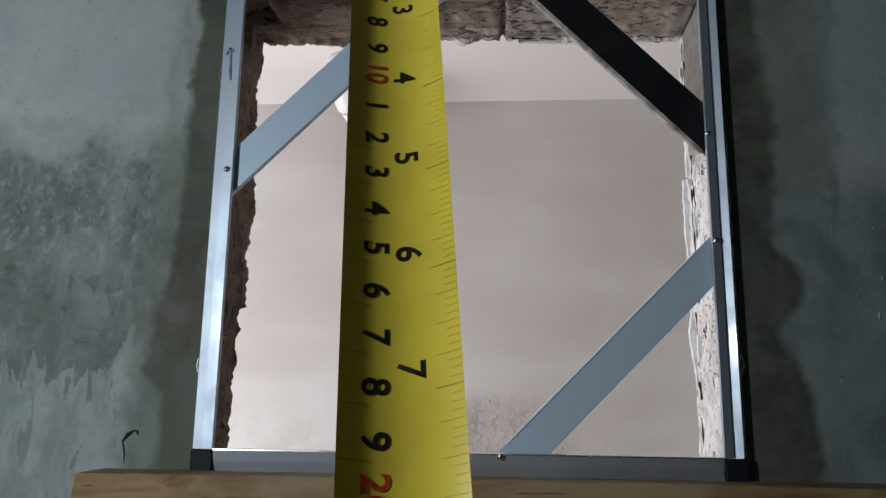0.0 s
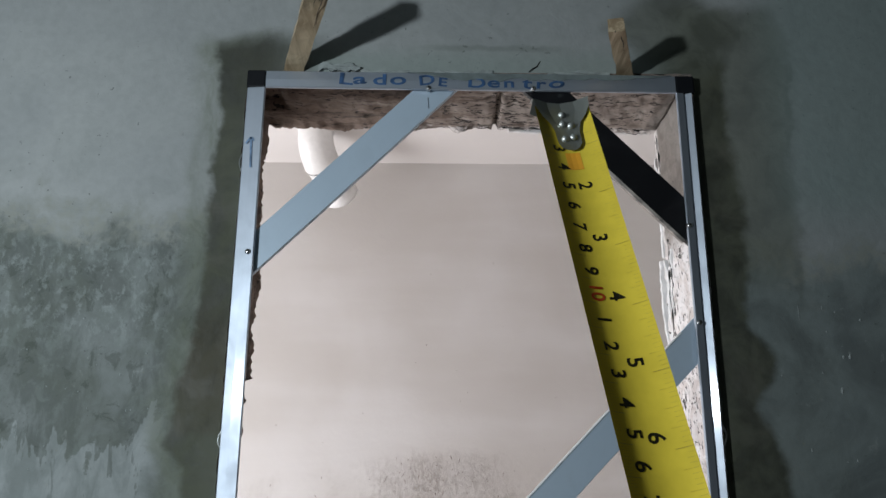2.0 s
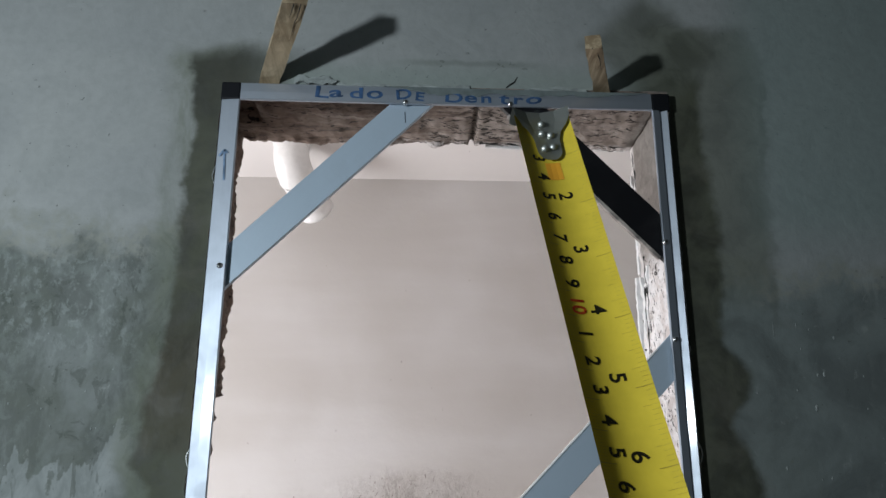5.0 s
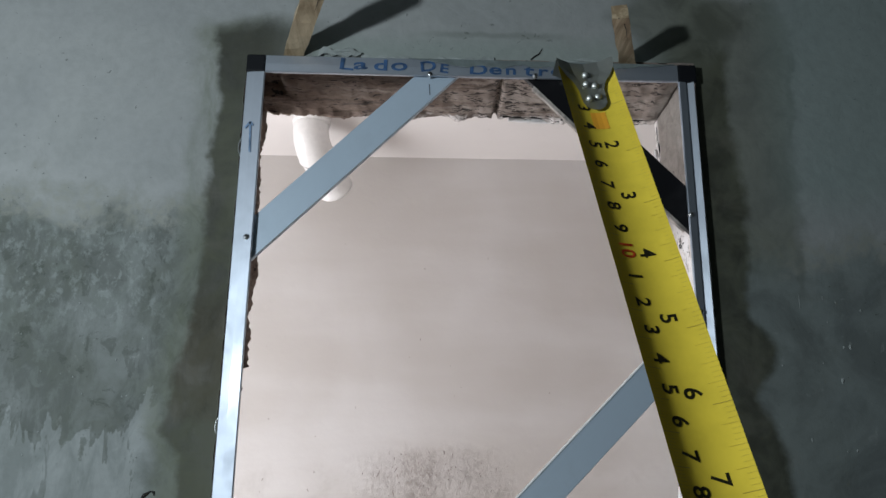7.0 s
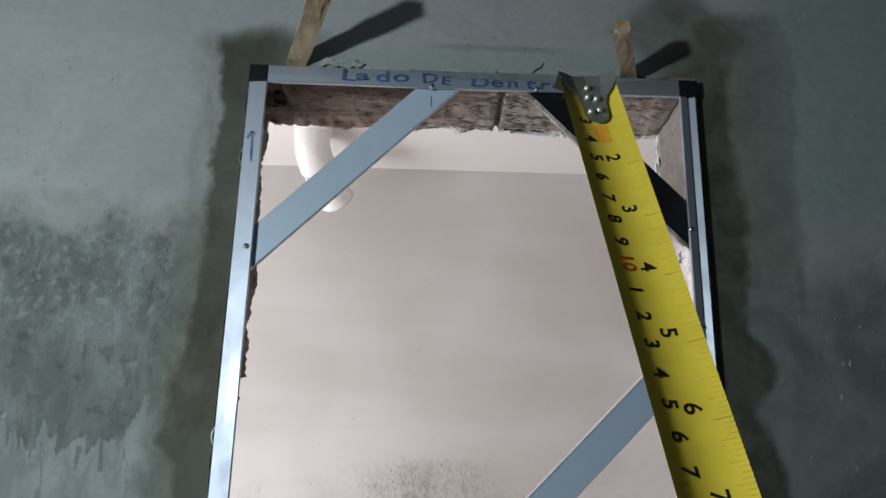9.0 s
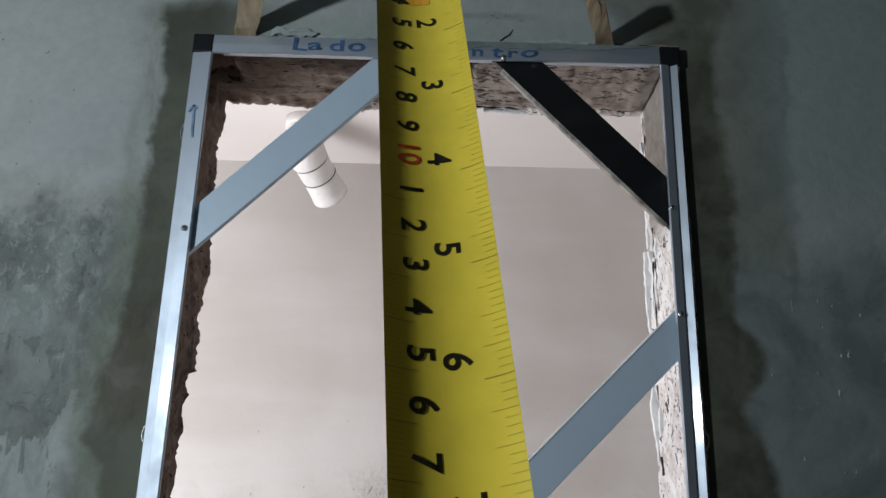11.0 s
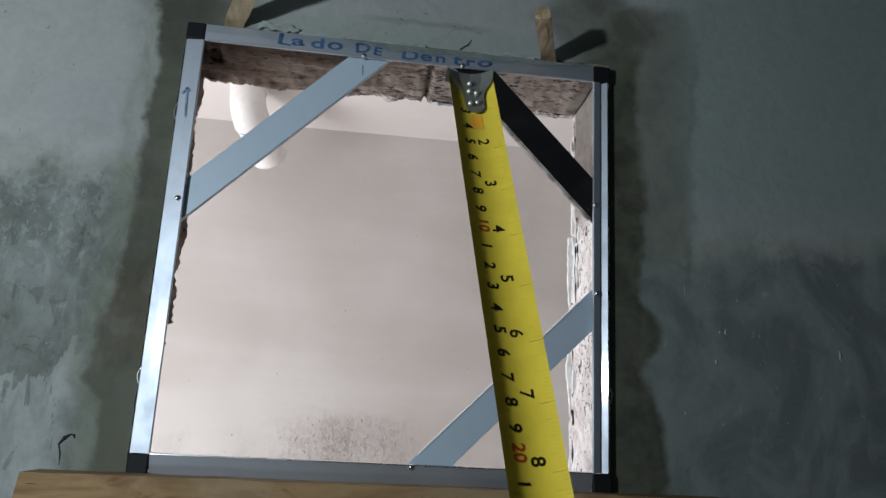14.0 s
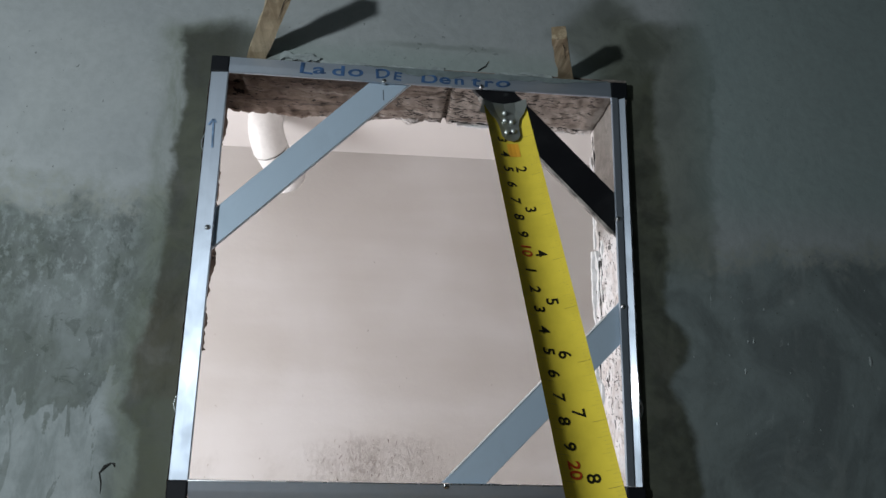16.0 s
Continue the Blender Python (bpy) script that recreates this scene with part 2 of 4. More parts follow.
def raw_masonry():
    """The cut masonry in the reveal: brown brick, pale mortar, dark pits and white plaster lips."""
    m = Nodes("raw_masonry")
    x, y, z = m.xyz()
    big = m.noise(9.0, 5, 0.6, 0.6)
    mid = m.noise(38.0, 6, 0.65, 0.8)
    pits = m.noise(190.0, 3, 0.6, 0.8, m.stretch(0.26, 0.8, 0.50))
    smear = m.noise(26.0, 6, 0.62, 0.7, m.stretch(0.22, 1.3, 0.5))
    brick = m.mix(m.step(mid, 0.30, 0.70), (0.135, 0.092, 0.070), (0.245, 0.180, 0.142))
    mortar = m.mix(m.step(mid, 0.30, 0.70), (0.265, 0.215, 0.185), (0.40, 0.345, 0.305))
    # browner towards low x, with dark streaks that fade out by x 0.25
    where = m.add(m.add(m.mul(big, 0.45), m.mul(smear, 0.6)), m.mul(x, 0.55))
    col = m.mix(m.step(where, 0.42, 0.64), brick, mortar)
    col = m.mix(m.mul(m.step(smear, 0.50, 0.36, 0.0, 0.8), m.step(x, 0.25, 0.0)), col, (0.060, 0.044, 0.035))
    jamb = m.step(x, 0.27, 0.295)
    beige = m.mix(m.step(mid, 0.30, 0.70), (0.165, 0.145, 0.128), (0.25, 0.225, 0.203))
    col = m.mix(m.mul(jamb, 0.92), col, beige)
    pale = m.mul(jamb, m.step(m.add(z, m.mul(big, 0.06)), 2.00, 1.94))
    white = m.mix(m.step(mid, 0.36, 0.58), (0.62, 0.55, 0.52), (0.80, 0.76, 0.75))
    col = m.mix(m.mul(pale, m.step(m.noise(20.0, 5, 0.65, 0.8), 0.30, 0.46, 0.35, 1.0)), col, white)
    lip = m.mul(m.step(y, 0.172, 0.182), m.step(x, -0.20, 0.05))
    col = m.mix(m.mul(lip, m.step(mid, 0.4, 0.55, 0.1, 0.9)), col, (0.74, 0.70, 0.68))
    sparse = m.add(m.mul(jamb, m.step(z, 1.90, 1.97, 0.022, 0.14)), m.step(x, 0.02, -0.10, 0.0, 0.030))
    col = m.mix(m.step(m.add(m.add(pits, m.mul(sparse, -1.0)), m.mul(m.add(big, -0.5), 0.22)), 0.578, 0.600, 0.0, 0.95), col, (0.022, 0.016, 0.014))
    chips = m.mul(m.step(m.noise(120.0, 2, 0.5, 0.5, m.stretch(0.35, 1.2, 0.6)), 0.635, 0.655), m.mul(m.step(x, 0.30, 0.27), m.step(x, -0.12, 0.0, 0.35, 1.0)))
    col = m.mix(m.mul(chips, 0.9), col, (0.020, 0.015, 0.013))
    return m.done(col, 0.95, 0.0, m.add(m.mul(pits, -1.0), m.add(m.mul(mid, 0.7), big)), 0.004, 0.6)


def brushed_metal(name, colour, rough, metal=1.0, coat=0.0):
    m = Nodes(name)
    lines = m.noise(240.0, 3, 0.6, 0.0, m.stretch(1.0, 1.0, 0.04))
    smudge = m.noise(22.0, 5, 0.6, 0.4)
    dark = tuple(c * 0.72 for c in colour)
    m.put(m.bsdf.inputs["Coat Weight"], coat)
    m.put(m.bsdf.inputs["Coat Roughness"], 0.095)
    col = m.mix(m.step(smudge, 0.35, 0.75, 0.0, 0.30), colour, dark)
    return m.done(col, m.add(m.step(smudge, 0.3, 0.7, rough - 0.03, rough + 0.05), m.mul(lines, 0.05)), metal, lines, 0.0004, 0.15)


def coated_bar(name, colour, rough, metal=0.0):
    m = Nodes(name)
    smudge = m.noise(14.0, 6, 0.65, 0.5)
    scuff = m.noise(120.0, 4, 0.7)
    col = m.mix(m.step(smudge, 0.45, 0.75, 0.0, 0.35), colour, tuple(c * 0.72 + 0.03 for c in colour))
    col = m.mix(m.step(m.noise(30.0, 3, 0.5, 0.4), 0.67, 0.76, 0.0, 0.22), col, (0.35, 0.38, 0.38))
    col = m.mix(m.step(scuff, 0.70, 0.78, 0.0, 0.4), col, tuple(min(1, c * 1.4 + 0.05) for c in colour))
    return m.done(col, m.step(smudge, 0.3, 0.7, rough - 0.06, rough + 0.10), metal, scuff, 0.0005, 0.2)


def raw_wood(name, light, dark, along, stained=False):
    m = Nodes(name)
    stretch = m.stretch(*along)
    grain = m.noise(42.0, 6, 0.6, 1.2, stretch)
    rings = m.noise(9.0, 4, 0.6, 1.0, stretch)
    blot = m.noise(7.0, 4, 0.6, 0.3)
    col = m.mix(m.step(grain, 0.35, 0.68), dark, light)
    col = m.mix(m.step(rings, 0.50, 0.60, 0.0, 0.7), col, tuple(c * 0.55 for c in dark))
    col = m.mix(m.step(blot, 0.45, 0.7, 0.0, 0.4), col, light)
    if stained:
        rust = m.noise(11.0, 6, 0.68, 0.8, m.stretch(0.55, 1.0, 1.6))
        col = m.mix(m.step(rust, 0.56, 0.66, 0.0, 0.7), col, (0.135, 0.058, 0.018))
        col = m.mix(m.step(m.noise(6.0, 5, 0.6, 0.5), 0.52, 0.62, 0.0, 0.5), col, (0.40, 0.29, 0.17))
        col = m.mix(m.step(m.noise(60.0, 3, 0.6, 0.6, m.stretch(0.2, 1.0, 1.0)), 0.68, 0.74, 0.0, 0.8), col, (0.05, 0.025, 0.012))
    return m.done(col, 0.75, 0.0, grain, 0.0012, 0.6)


def plain(name, colour, rough=0.5, metal=0.0, speckle=0.12):
    m = Nodes(name)
    n = m.noise(60.0, 4, 0.6)
    col = m.mix(m.step(n, 0.35, 0.7, 0.0, 1.0), colour, tuple(max(0.0, c * (1 - speckle)) for c in colour))
    return m.done(col, rough, metal, n, 0.0005, 0.15)


PLASTER = cement_plaster()
FAR_PLASTER = room_plaster("pale_render", (0.528, 0.500, 0.474), (0.645, 0.628, 0.620), True)
FAR_CEILING = room_plaster("pale_ceiling", (0.73, 0.69, 0.67), (0.79, 0.75, 0.73), False)
GREY_WALL = plain("grey_plaster", (0.13, 0.142, 0.142), 0.85, 0.0, 0.3)
CONCRETE = plain("concrete", (0.22, 0.22, 0.21), 0.9, 0.0, 0.35)
PALE_FLOOR = plain("pale_screed", (0.45, 0.42, 0.40), 0.85, 0.0, 0.25)
MASONRY = raw_masonry()
ALU = brushed_metal("brushed_aluminium", (0.53, 0.58, 0.655), 0.50, 0.88, 1.0)
STEEL = brushed_metal("screw_steel", (0.72, 0.72, 0.72), 0.22)
BLUE_BAR = coated_bar("pale_blue_coating", (0.54, 0.65, 0.76), 0.42, 0.15)
BLACK_BAR = coated_bar("black_coating", (0.012, 0.012, 0.014), 0.38)
PALE_EDGE = plain("pale_edge_grey", (0.42, 0.37, 0.33), 0.6, 0.0, 0.7)
# near-white colour for the light caught along a brace edge
LIT_EDGE = plain("lit_edge_white", (0.97, 0.97, 0.97), 0.25, 0.0, 0.04)
BLACK_PLASTIC = plain("black_plastic", (0.009, 0.010, 0.013), 0.6)
for coating in (BLACK_PLASTIC, BLACK_BAR):
    coating.node_tree.nodes["Principled BSDF"].inputs["Specular IOR Level"].default_value = 0.22
PVC = plain("white_pvc", (0.80, 0.785, 0.77), 0.30, 0.0, 0.06)
RUBBER = plain("black_rubber", (0.03, 0.028, 0.028), 0.6)
PLANK_WOOD = raw_wood("plank_wood", (0.355, 0.225, 0.105), (0.19, 0.108, 0.044), (0.12, 1.0, 1.0), True)
WEDGE_WOOD = raw_wood("wedge_wood", (0.64, 0.51, 0.34), (0.33, 0.235, 0.14), (1.7, 0.16, 1.7))
INK = plain("blue_ink", (0.075, 0.17, 0.36), 0.55, 0.3, 0.6)
FADED_INK = plain("faded_blue_ink", (0.27, 0.40, 0.60), 0.55, 0.3, 0.5)
PENCIL = plain("dark_pencil", (0.10, 0.12, 0.16), 0.7)
CRACK = plain("crack_shadow", (0.03, 0.03, 0.028), 0.95)
FLAKE = plain("mortar_flake", (0.40, 0.44, 0.43), 0.85, 0.0, 0.3)
SMEAR = plain("mortar_film", (0.205, 0.245, 0.245), 0.7, 0.0, 0.3)
WIRE = plain("galvanised_wire", (0.55, 0.57, 0.56), 0.35, 0.9)
YELLOW = plain("yellow_tape_paint", (0.68, 0.52, 0.05), 0.26, 0.0, 0.14)
TAPE_FAINT = plain("tape_print_fine", (0.36, 0.27, 0.03), 0.4)
HOOK_STEEL = brushed_metal("dull_hook_steel", (0.56, 0.58, 0.55), 0.42, 0.8)
TAPE_BLACK = plain("tape_print_black", (0.025, 0.022, 0.01), 0.4)
TAPE_RED = plain("tape_print_red", (0.68, 0.09, 0.02), 0.4)
TAPE_ORANGE = plain("tape_print_orange", (0.78, 0.36, 0.03), 0.4)
LIP = plain("white_render_edge", (0.86, 0.84, 0.83), 0.85, 0.0, 0.2)
CRUMB = plain("render_crumb", (0.45, 0.405, 0.375), 0.9, 0.0, 0.4)


# ---- mesh helpers ----
def link(name, bm, material, smooth=False):
    me = bpy.data.meshes.new(name)
    bm.normal_update()
    bm.to_mesh(me)
    bm.free()
    for mat in material if isinstance(material, (list, tuple)) else (material,):
        me.materials.append(mat)
    if smooth:
        for p in me.polygons:
            p.use_smooth = True
    return new(name, me)


def part(name, bm, material, parent, label="", smooth=False):
    ob = link(name, bm, material, smooth)
    ob.parent = parent
    return tagged(ob, label) if label else ob


def thing(name, place, label, category, group="", kind=""):
    ob = new(name)
    ob.location = place
    ob.empty_display_size = 0.05
    return tagged(ob, label, category, group, kind)


def box(bm, lo, hi, bevel=0.0):
    r = bmesh.ops.create_cube(bm, size=1.0)
    for v in r["verts"]:
        v.co = Vector([(a + b) / 2 + c * (b - a) for a, b, c in zip(lo, hi, v.co)])
    if bevel:
        edges = list({e for v in r["verts"] for e in v.link_edges})
        bmesh.ops.bevel(bm, geom=edges, offset=bevel, segments=2, affect="EDGES", profile=0.5)
    return bm


def boxed(lo, hi, bevel=0.0):
    return box(bmesh.new(), lo, hi, bevel)


def sweep(section, ends, closed=True):
    """A prism: section points (u, v) laid on each of two or more frames (origin, u axis, v axis)."""
    bm = bmesh.new()
    rings = [[bm.verts.new(Vector(o) + Vector(a) * u + Vector(b) * v) for u, v in section] for o, a, b in ends]
    n = len(section)
    for r, s in zip(rings, rings[1:]):
        for i in range(n if closed else n - 1):
            bm.faces.new((r[i], r[(i + 1) % n], s[(i + 1) % n], s[i]))
    if closed:
        bm.faces.new(rings[0][::-1])
        bm.faces.new(rings[-1])
    bmesh.ops.recalc_face_normals(bm, faces=bm.faces)
    return bm


def tube(bm, points, radii, sides=10, caps=True):
    """A round tube through points, with a radius at each."""
    pts = [Vector(p) for p in points]
    side = None
    rings = []
    for i, p in enumerate(pts):
        d = (pts[min(i + 1, len(pts) - 1)] - pts[max(i - 1, 0)]).normalized()
        ref = side if side is not None else Vector((0, 0, 1)).cross(d) if abs(d.z) < 0.95 else Vector((1, 0, 0))
        a = (ref - d * ref.dot(d)).normalized()
        side = a
        b = d.cross(a)
        r = radii[i] if isinstance(radii, (list, tuple)) else radii
        rings.append([bm.verts.new(p + (a * math.cos(k * math.tau / sides) + b * math.sin(k * math.tau / sides)) * r) for k in range(sides)])
    for r, s in zip(rings, rings[1:]):
        for i in range(sides):
            bm.faces.new((r[i], r[(i + 1) % sides], s[(i + 1) % sides], s[i]))
    if caps:
        bm.faces.new(rings[0][::-1])
        bm.faces.new(rings[-1])
    bmesh.ops.recalc_face_normals(bm, faces=bm.faces)
    return bm


def rough(p, scale, seed=0.0):
    return noise.noise(Vector(p) * scale + Vector((seed, seed * 1.7, seed * 0.3)))


# ---- the wall with the cut opening ----
WALL_FRONT, WALL_BACK = 0.015, 0.190
HX0, HX1, HZ0, HZ1 = -0.303, 0.3025, 1.520, 2.140


def opening_wall():
    """One thick wall: two faces and a rough reveal between them, round one ragged opening."""
    bm = bmesh.new()
    count, deep = 720, 26
    width, height = HX1 - HX0, HZ1 - HZ0
    total = 2 * (width + height)
    loops = []
    for j in range(deep + 1):
        f = j / deep
        y = WALL_FRONT + f * (WALL_BACK - WALL_FRONT)
        ring = []
        for i in range(count):
            s = total * i / count
            if s < height:
                x, z, n = HX0, HZ0 + s, Vector((-1, 0, 0))
            elif s < height + width:
                x, z, n = HX0 + s - height, HZ1, Vector((0, 0, 1))
            elif s < 2 * height + width:
                x, z, n = HX1, HZ1 - (s - height - width), Vector((1, 0, 0))
            else:
                x, z, n = HX1 - (s - 2 * height - width), HZ0, Vector((0, 0, -1))
            p = Vector((x, y, z))
            inward = 0.0
            if n.x < 0:
                inward = -0.016 * f + (0.0055 * f if z > 1.74 else -0.005 * f)
            elif n.z > 0:
                inward = (0.004 + 0.006 * (x - HX0) / width) * f
            elif n.x > 0:
                inward = 0.002 * f
            grain = 0.30 + 0.70 * min(1.0, f * 3)
            jag = 0.0040 * rough(p, 22, 3.0) + 0.0045 * rough(p, 70, 9.0) + 0.0030 * rough(p, 170, 1.0)
            if j >= deep - 1:
                jag += 0.0055 * rough(Vector((x, 0, z)), 34, 5.0) + 0.0035 * abs(rough(Vector((x, 0, z)), 120, 2.0))
            if n.x > 0:
                grain *= 0.30 if z > 1.93 else 0.62
            elif n.z > 0 and j < deep - 1:
                grain *= 0.60
            inward += jag * grain
            if 0.06 < f < 0.62 and x < -0.272 and z > 2.098:
                inward -= 0.016 * (1 + 0.5 * rough(p, 90, 4.0))
            if n.z > 0 and abs(x - 0.046) < 0.004 and f > 0.15:
                inward -= 0.009
            p -= n * inward
            ring.append(bm.verts.new(p))
        loops.append(ring)
    for a, b in zip(loops, loops[1:]):
        for i in range(count):
            k = (i + 1) % count
            fc = bm.faces.new((a[i], a[k], b[k], b[i]))
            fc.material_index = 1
            fc.smooth = True
    x0, x1, z0, z1 = -2.40, 1.70, 0.0, 2.75

    def rim(y, ring, flip, index):
        outer = []
        for v in ring:
            d = Vector((v.co.x, 0, v.co.z - 1.83))
            t = min((x1 if d.x > 0 else x0) / d.x if abs(d.x) > 1e-6 else 1e9, ((z1 if d.z > 0 else z0) - 1.83) / d.z if abs(d.z) > 1e-6 else 1e9)
            outer.append(bm.verts.new((d.x * t, y, 1.83 + d.z * t)))
        for i in range(count):
            k = (i + 1) % count
            vs = (ring[i], outer[i], outer[k], ring[k])
            fc = bm.faces.new(vs if not flip else vs[::-1])
            fc.material_index = index
        # fill the four corners that the fan cuts off
        corners = [(x0, z0), (x0, z1), (x1, z1), (x1, z0)]
        for cx, cz in corners:
            c = bm.verts.new((cx, y, cz))
            near = sorted(range(count), key=lambda i: (outer[i].co - c.co).length)[:2]
            fc = bm.faces.new((c, outer[near[0]], outer[near[1]]))
            fc.material_index = index
        return outer

    rim(WALL_FRONT, loops[0], False, 0)
    rim(WALL_BACK, loops[-1], True, 2)
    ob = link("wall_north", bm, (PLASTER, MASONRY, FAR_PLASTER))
    return tagged(ob, "damp grey cement plaster wall with a rough-cut square opening", "wall", kind="structure")


NORTH_WALL = opening_wall()


def slab(name, lo, hi, material, label, category):
    return tagged(link(name, boxed(lo, hi), material), label, category, kind="structure")


# the near room
slab("wall_south", (-1.70, -2.45, 0.0), (1.70, -2.30, 2.75), GREY_WALL, "plain grey cement plaster end wall", "wall")
slab("wall_west", (-1.85, -2.45, 0.0), (-1.70, 0.015, 2.75), GREY_WALL, "plain grey cement plaster side wall", "wall")
slab("wall_east", (1.70, -2.45, 0.0), (1.85, 0.015, 2.75), GREY_WALL, "plain grey cement plaster side wall", "wall")
slab("floor", (-1.85, -2.45, -0.12), (1.85, 0.19, 0.0), CONCRETE, "bare grey concrete floor slab", "floor")
slab("ceiling", (-1.85, -2.45, 2.75), (1.85, 0.19, 2.90), GREY_WALL, "plain grey plaster ceiling", "ceiling")

# the room behind
FAR_Y, FAR_Z = 1.880, 2.745
slab("wall_far_north", (-2.40, FAR_Y, 0.0), (1.75, FAR_Y + 0.15, 2.90), FAR_PLASTER, "pale beige rendered wall with a scuffed stain low down", "wall")
slab("wall_far_east", (1.60, 0.19, 0.0), (1.75, FAR_Y, 2.90), FAR_PLASTER, "pale beige rendered side wall", "wall")
slab("floor_far", (-2.40, 0.19, -0.12), (1.75, FAR_Y, 0.0), PALE_FLOOR, "bare concrete floor of the next room", "floor")
slab("ceiling_far", (-2.25, 0.19, FAR_Z), (1.60, FAR_Y, 2.90), FAR_CEILING, "pale rendered flat ceiling of the next room", "ceiling")


def window_wall():
    """The side wall of the next room, with the window that lets its daylight in."""
    bm = bmesh.new()
    for y0, y1, z0, z1 in ((0.19, 0.30, 0.0, 2.90), (1.78, FAR_Y, 0.0, 2.90), (0.30, 1.78, 0.0, 0.63), (0.30, 1.78, 1.77, 2.90)):
        box(bm, (-2.40, y0, z0), (-2.25, y1, z1))
    return tagged(link("wall_far_west", bm, FAR_PLASTER), "pale rendered side wall with a window opening", "wall", kind="structure")


window_wall()


# ---- the aluminium frame ----
FX, FZ0, FZ1 = 0.2745, 1.560, 2.1065          # inner edge of the bars
BAR, SKEW = 0.0248, 0.0020                    # the top bar rises a little to one side
BASE = Vector((0, 0, FZ0 - BAR))
frame_thing = thing("window_frame", BASE, "square aluminium window frame with black corner caps and diagonal braces", "window frame")


def bar_section(dip, rise, tilt=0.0, narrow=1.0):
    """From the inner lip (u = 0) out to the wall side (u = BAR), v going back into the wall."""
    face = [(0.0, 0.0014), (0.0013, 0.0), (0.0120, dip * 0.3), (0.0132 if dip < 0.001 else 0.0126, dip), (0.0136, dip + (0.0 if dip < 0.001 else 0.0003)), (0.0238, rise), (BAR, rise + 0.0010)]
    return [(u * narrow, v + tilt * u) for u, v in face] + [(BAR * narrow, 0.046), (0.0215 * narrow, 0.046), (0.0215 * narrow, 0.0085), (0.0100, 0.0085), (0.0100, 0.0038), (0.0, 0.0038)]


def bar(name, start, end, outward, label="", dip=0.0008, rise=0.0012, tilt=0.0, narrow=1.0):
    """A straight bar whose inner edge runs from start to end (x, z)."""
    sec = bar_section(dip, rise, tilt, narrow)
    o = [Vector((p[0], 0, p[1])) - BASE for p in (start, end)]
    a, b = Vector((outward[0], 0, outward[1])), Vector((0, 1, 0))
    return part(name, sweep(sec, [(q, a, b) for q in o]), ALU, frame_thing, label)


top_bar = bar("top_bar", (-FX, FZ1 + SKEW), (FX, FZ1 - SKEW), (0, 1), "aluminium top bar with faded blue handwriting", 0.0002, 0.0010)
bottom_bar = bar("bottom_bar", (-FX, FZ0), (FX, FZ0), (0, -1), "", 0.0001, 0.0010, 0.26)
left_bar = bar("side_bar", (-FX, FZ0), (-FX, FZ1 + SKEW), (-1, 0), "aluminium side bar with a faded blue arrow", 0.0, 0.0006, 0.085)
right_bar = bar("side_bar", (FX, FZ0), (FX, FZ1 - SKEW), (1, 0), "", 0.0053, 0.0, 0.0, 0.86)

# extra strip of brighter metal, standing in for light caught along the lip
part("lip", sweep([(-0.0012, 0.0016), (-0.0004, -0.0004), (0.0010, -0.0006), (0.0010, 0.0016)], [(Vector((q, 0.0, FZ0)) - BASE, (0, 0, -1), (0, 1, 0)) for q in (-FX, FX)]), STEEL, bottom_bar, "brighter metal strip added for the lip's caught light")

for sx, z, up in ((-1, FZ1 + SKEW, 1), (1, FZ1 - SKEW, 1), (-1, FZ0, -1), (1, FZ0, -1)):
    xs = sorted((sx * (FX + 0.0004), sx * (FX + BAR + 0.001)))
    zs = sorted((z + up * 0.0004, z + up * (BAR + 0.001)))
    cap = boxed(Vector((xs[0], 0.001, zs[0])) - BASE, Vector((xs[1], 0.0085, zs[1])) - BASE, 0.0022)
    inner = (sorted((sx * (FX + 0.0205), sx * (FX + BAR + 0.001))), sorted((z + up * 0.0205, z + up * (BAR + 0.001))))
    box(cap, Vector((inner[0][0], 0.006, inner[1][0])) - BASE, Vector((inner[0][1], 0.047, inner[1][1])) - BASE)
    part("corner_cap", cap, BLACK_PLASTIC, frame_thing, "black plastic corner cap")


def brace(start, end, material, label, front=0.009, thick=0.0085, width=0.0400):
    """A flat bar from start to end (x, z), cut square to the frame it is screwed behind."""
    a, b = Vector((start[0], 0, start[1])), Vector((end[0], 0, end[1]))
    d = (b - a).normalized()
    n = Vector((d.z, 0, -d.x))
    if n.z < 0:
        n = -n

    def cut(p, way):
        """Slide p along the bar until it lies just under the frame's lip."""
        best = 1e9
        for axis, lo, hi in ((0, -FX - 0.017, FX + 0.017), (2, FZ0 - 0.017, FZ1 + 0.017)):
            if abs(way[axis]) > 1e-6:
                t = ((hi if way[axis] > 0 else lo) - p[axis]) / way[axis]
                best = min(best, t)
        return p + way * best

    mid = (a + b) / 2
    pts = [cut(mid + n * width / 2, -d), cut(mid + n * width / 2, d), cut(mid - n * width / 2, d), cut(mid - n * width / 2, -d)]
    bm = bmesh.new()
    lo = [bm.verts.new(Vector((p.x, front, p.z)) - BASE) for p in pts]
    hi = [bm.verts.new(Vector((p.x, front + thick, p.z)) - BASE) for p in pts]
    bm.faces.new(lo)
    bm.faces.new(hi[::-1])
    for i in range(4):
        k = (i + 1) % 4
        bm.faces.new((lo[k], lo[i], hi[i], hi[k]))
    bmesh.ops.recalc_face_normals(bm, faces=bm.faces)
    bmesh.ops.bevel(bm, geom=list(bm.edges), offset=0.0005, segments=1, affect="EDGES")
    return part("diagonal_brace", bm, material, frame_thing, label)


